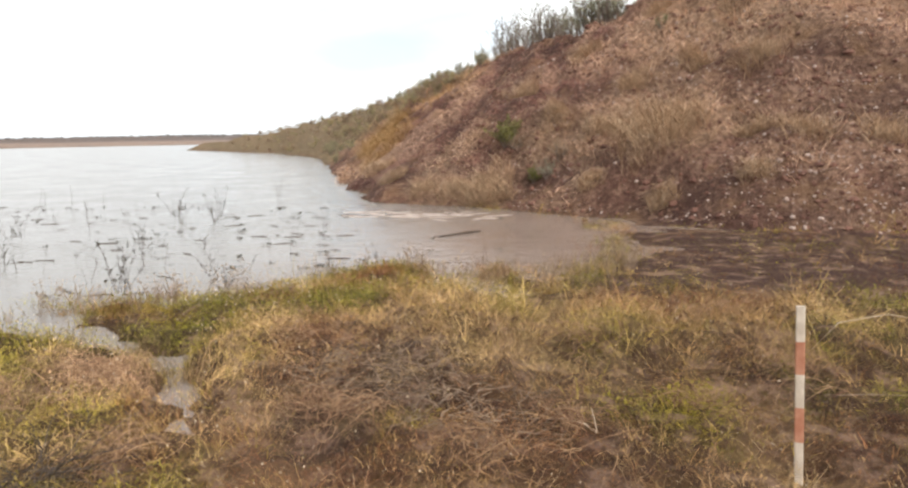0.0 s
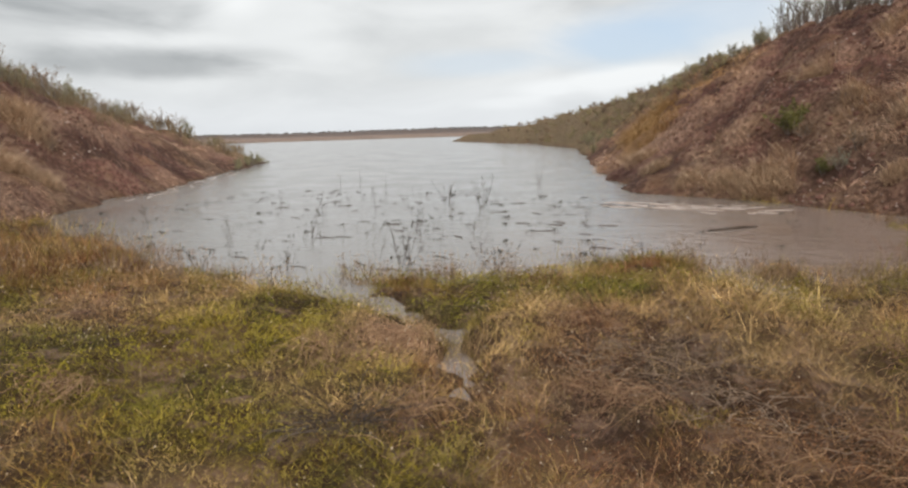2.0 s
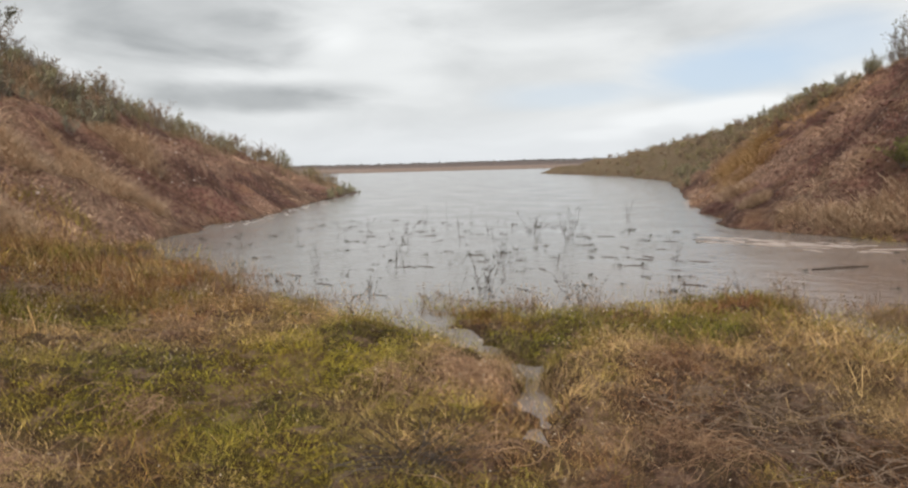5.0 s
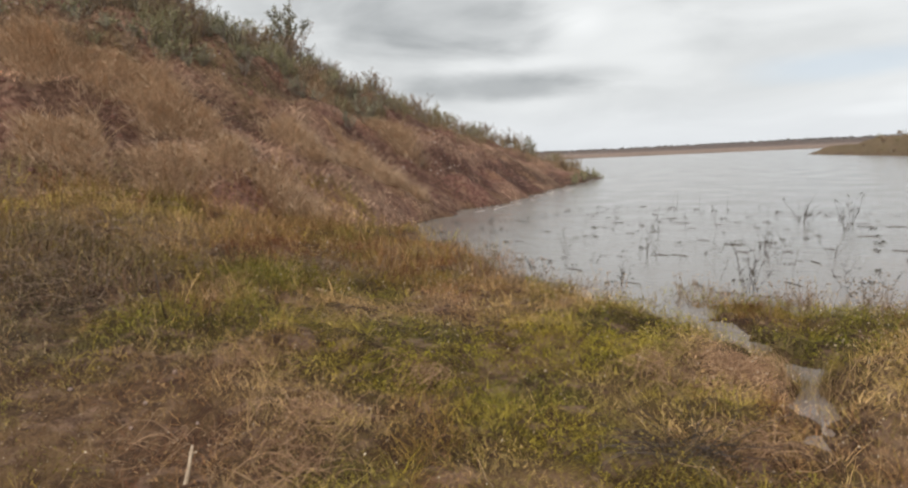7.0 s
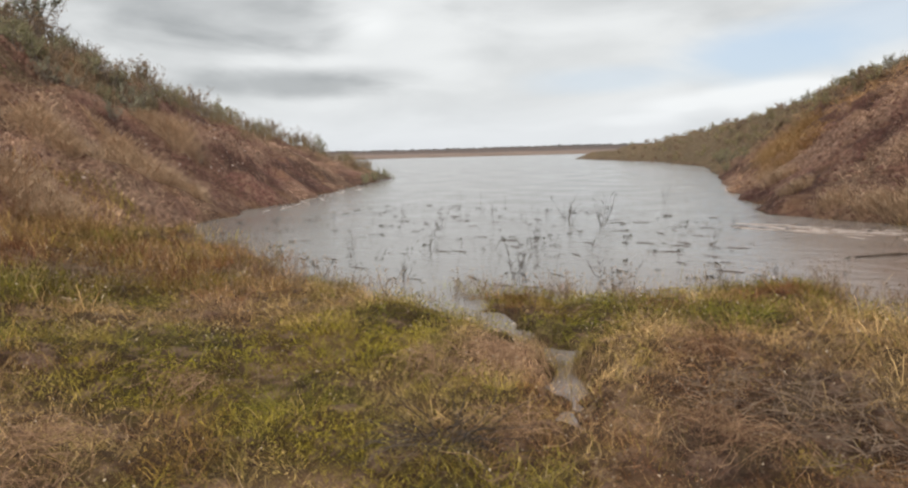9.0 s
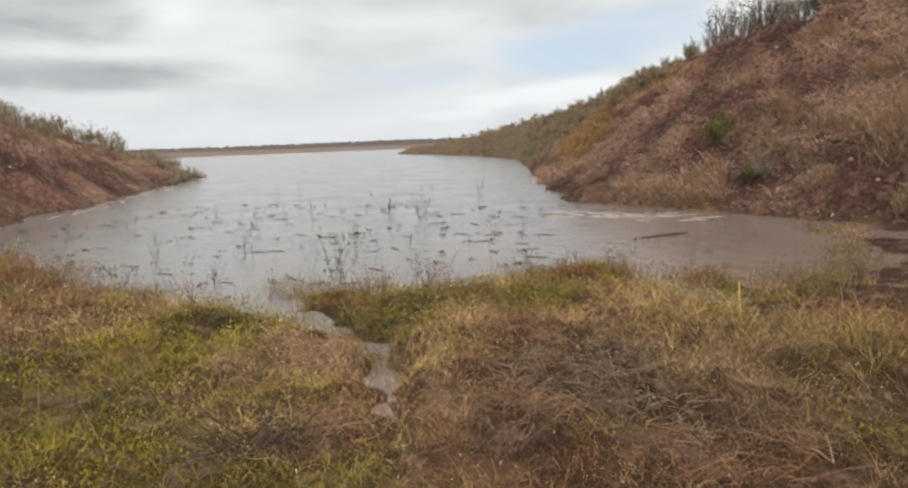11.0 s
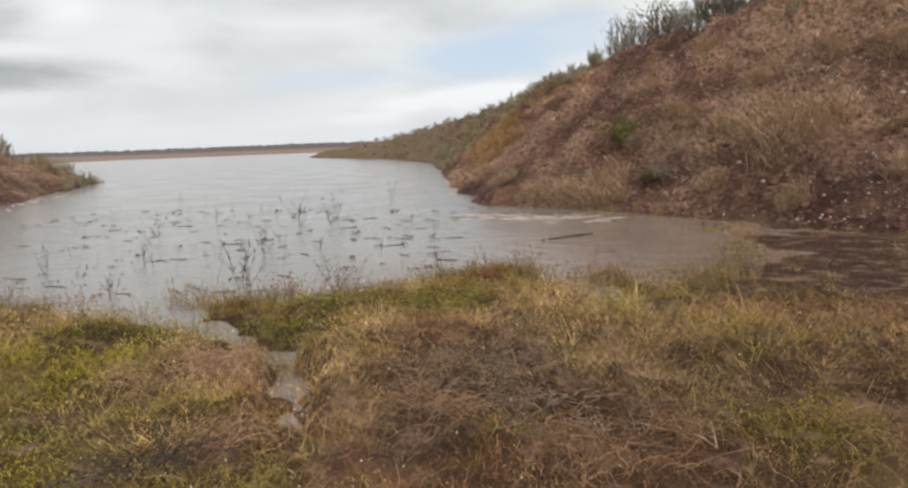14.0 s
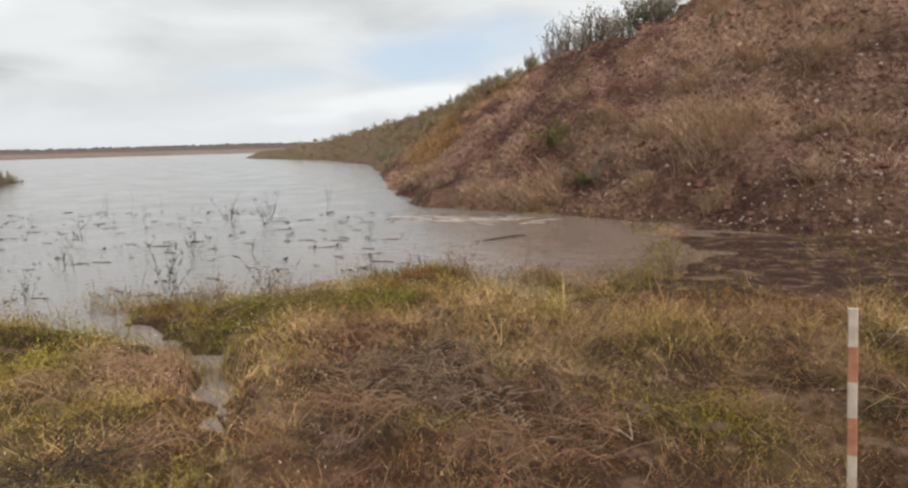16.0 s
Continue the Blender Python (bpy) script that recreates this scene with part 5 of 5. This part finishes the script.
# ---- twigs, brush and stones on the shore ----
def twig(name, points, thick, mat, label, forks=()):
    s = Shape()
    n = len(points)
    lift = Vector((0, 0, max(0.55 * float(cushion(np.array([points[0][0]]), np.array([points[0][1]]))[0]) - 0.01, 0)))
    points, forks = [Vector(q) + lift for q in points], [(Vector(a) + lift, Vector(b) + lift) for a, b in forks]
    s.tube(points, [thick * (1 - 0.6 * i / (n - 1)) for i in range(n)], 6)
    for a, b in forks:
        s.tube([a, (Vector(a) + Vector(b)) / 2 + Vector((0, 0, 0.015)), b], [thick * 0.7, thick * 0.55, thick * 0.3], 5)
    return tagged(part(name, s, mat, soft=True), label, "twig")


twig("pale_twig", [(0.42, 3.25, 0.14), (0.36, 3.29, 0.17), (0.26, 3.33, 0.18), (0.15, 3.35, 0.17)], 0.006, PALE_WOOD, "forked bleached twig lying on the grass", [((0.42, 3.25, 0.14), (0.41, 3.46, 0.19))])
twig("pale_stick", [(-3.42, 0.46, 0.05), (-3.48, 0.50, 0.14), (-3.50, 0.53, 0.22), (-3.49, 0.55, 0.32)], 0.017, PALE_WOOD, "bleached stick poking up from the dry grass")
twig("dark_stem", [(-6.2, 1.05, 0.25), (-6.22, 1.02, 0.5), (-6.28, 1.0, 0.78)], 0.009, DARK_WOOD, "thin dark upright stem in the grass")
twig("fallen_stick", [(1.75, 3.75, 0.17), (1.98, 3.73, 0.19), (2.25, 3.78, 0.17)], 0.006, TWIG, "thin brown stick lying beside the marker stake")
twig("bent_stalk", [(1.95, 4.5, 0.1), (2.1, 4.4, 0.36), (2.4, 4.4, 0.42), (2.9, 4.6, 0.3)], 0.004, PALE_WOOD, "long bent straw stalk behind the marker stake")


def brush_pile(x, y, wide, tall, count, seed, mat, label, reach=1.0):
    """Dead twigs heaped loosely, each one bent."""
    rng = random.Random(seed)
    s = Shape()
    for k in range(count):
        a, r = rng.uniform(0, 6.28), wide * math.sqrt(rng.random())
        px, py = x + math.cos(a) * r, y + math.sin(a) * r
        z = height(px, py) + rng.uniform(0, tall) * (1 - r / wide * 0.7)
        d = Vector((rng.uniform(-1, 1), rng.uniform(-1, 1), rng.uniform(-0.1, 0.55))).normalized()
        p, pts = Vector((px, py, z)), []
        for i in range(4):
            pts.append(p - Vector((x, y, 0)))
            d = (d + Vector((rng.uniform(-0.5, 0.5), rng.uniform(-0.5, 0.5), rng.uniform(-0.4, 0.15)))).normalized()
            p = p + d * rng.uniform(0.08, 0.2) * reach
            p.z = max(p.z, height(p.x, p.y) + 0.005)
        s.tube(pts, [0.003, 0.0027, 0.002, 0.001], 3)
    ob = tagged(part("brush_pile", s, mat), label, "brush", kind="stuff")
    ob.matrix_basis = pose(x, y, 0)


brush_pile(-9.2, 0.9, 1.7, 0.42, 700, 91, TWIG, "heap of grey-brown dead twigs on the grassy flat")
brush_pile(-7.4, 0.3, 1.0, 0.30, 320, 92, TWIG, "heap of grey-brown dead twigs on the grassy flat")
brush_pile(-0.85, 3.95, 0.5, 0.22, 210, 94, TWIG, "tangle of brown dead twigs in the shore grass", 0.5)
brush_pile(-0.2, 3.35, 0.45, 0.16, 120, 95, TWIG, "tangle of brown dead twigs in the shore grass", 0.5)
# a tuft in shade, its darkness given by the dark wood material
brush_pile(-2.05, 2.42, 0.13, 0.16, 70, 96, DARK_WOOD, "dark twigs that stand in for a shaded tuft in the shore grass")
brush_pile(-8.0, 3.4, 0.7, 0.25, 310, 93, TWIG, "low heap of dead twigs among green weeds")


def stones():
    rng = random.Random(101)
    s, count = Shape(), 0
    while count < 2300:
        az, d = rng.uniform(-6, 36), rng.uniform(12.5, 24)
        x, y = d * math.sin(radians(az)), d * math.cos(radians(az))
        band = rough(np.array([x]), np.array([y]), 3.0, 3)[0] + 0.04 * (az - 8)
        if rng.random() < 0.25 + 0.6 * band:
            z = height(x, y)
            if z > 0.05:
                size = rng.uniform(0.02, 0.055) if rng.random() < 0.94 else rng.uniform(0.055, 0.10)
                s.rock((x, y, z + 0.005), size, rng)
                count += 1
    tagged(part("loose_stones", s, STONE), "pale loose stones scattered over the red bank", "stones", kind="stuff")
    s, count = Shape(), 0
    while count < 500:
        az, d = rng.uniform(-100, -50), rng.uniform(15, 27)
        x, y = d * math.sin(radians(az)), d * math.cos(radians(az))
        z = height(x, y)
        if z > 1.2 and rng.random() < 0.5 + rough(np.array([x]), np.array([y]), 3.0, 3)[0]:
            s.rock((x, y, z + 0.005), rng.uniform(0.03, 0.10), rng)
            count += 1
    tagged(part("loose_stones", s, STONE), "small loose stones on the grassy brown bank", "stones", kind="stuff")
    for low, high, near, count in ((-9, 38, 12.2, 3600), (-100, -48, 14, 2400)):
        s = Shape()
        n = 0
        while n < count:
            az, d = rng.uniform(low, high), rng.uniform(near, near + 14)
            x, y = d * math.sin(radians(az)), d * math.cos(radians(az))
            z = height(x, y)
            if z > 0.04 and not (low < -50 and z < 1.3):
                s.rock((x, y, z), rng.uniform(0.03, 0.13) * (1.6 if rng.random() < 0.1 else 1), rng)
                n += 1
        tagged(part("earth_clods", s, CLOD), "crumbled red earth clods on the bare bank", "clods", kind="stuff")
    for k in range(12):
        az, d = rng.uniform(2, 30), rng.uniform(13.2, 20)
        x, y = d * math.sin(radians(az)), d * math.cos(radians(az))
        s = Shape()
        s.rock((0, 0, 0), rng.uniform(0.06, 0.10), rng)
        ob = tagged(part("rock", s, STONE), "pale angular rock lying on the red bank", "rock", "rocks on the bank")
        ob.matrix_basis = pose(x, y, height(x, y) + 0.02)
    for x, y, r in ((-4.6, 0.55, 0.05), (-4.35, 0.42, 0.04), (-4.9, 0.8, 0.06), (-5.1, 0.2, 0.05), (-4.2, 0.75, 0.035)):
        s = Shape()
        s.rock((0, 0, 0), r * 0.6, rng)
        ob = tagged(part("pebble", s, STONE), "small pale pebble on the trodden earth", "stone", "pebbles on the path")
        ob.matrix_basis = pose(x, y, height(x, y) + 0.008)


stones()


def far_scrub():
    """The dark low woods on the ridge across the water."""
    rng = random.Random(111)
    s = Shape()
    for k in range(1500):
        az = rng.uniform(-60, -5)
        r = rng.uniform(660, 950)
        x, y = r * math.sin(radians(az)), r * math.cos(radians(az))
        s.rock((x, y, height(x, y) - 0.2), rng.uniform(2, 4.5), rng)
    tagged(part("far_woods", s, SCRUB), "dark low woods on the ridge across the water", "woods", kind="stuff")


far_scrub()
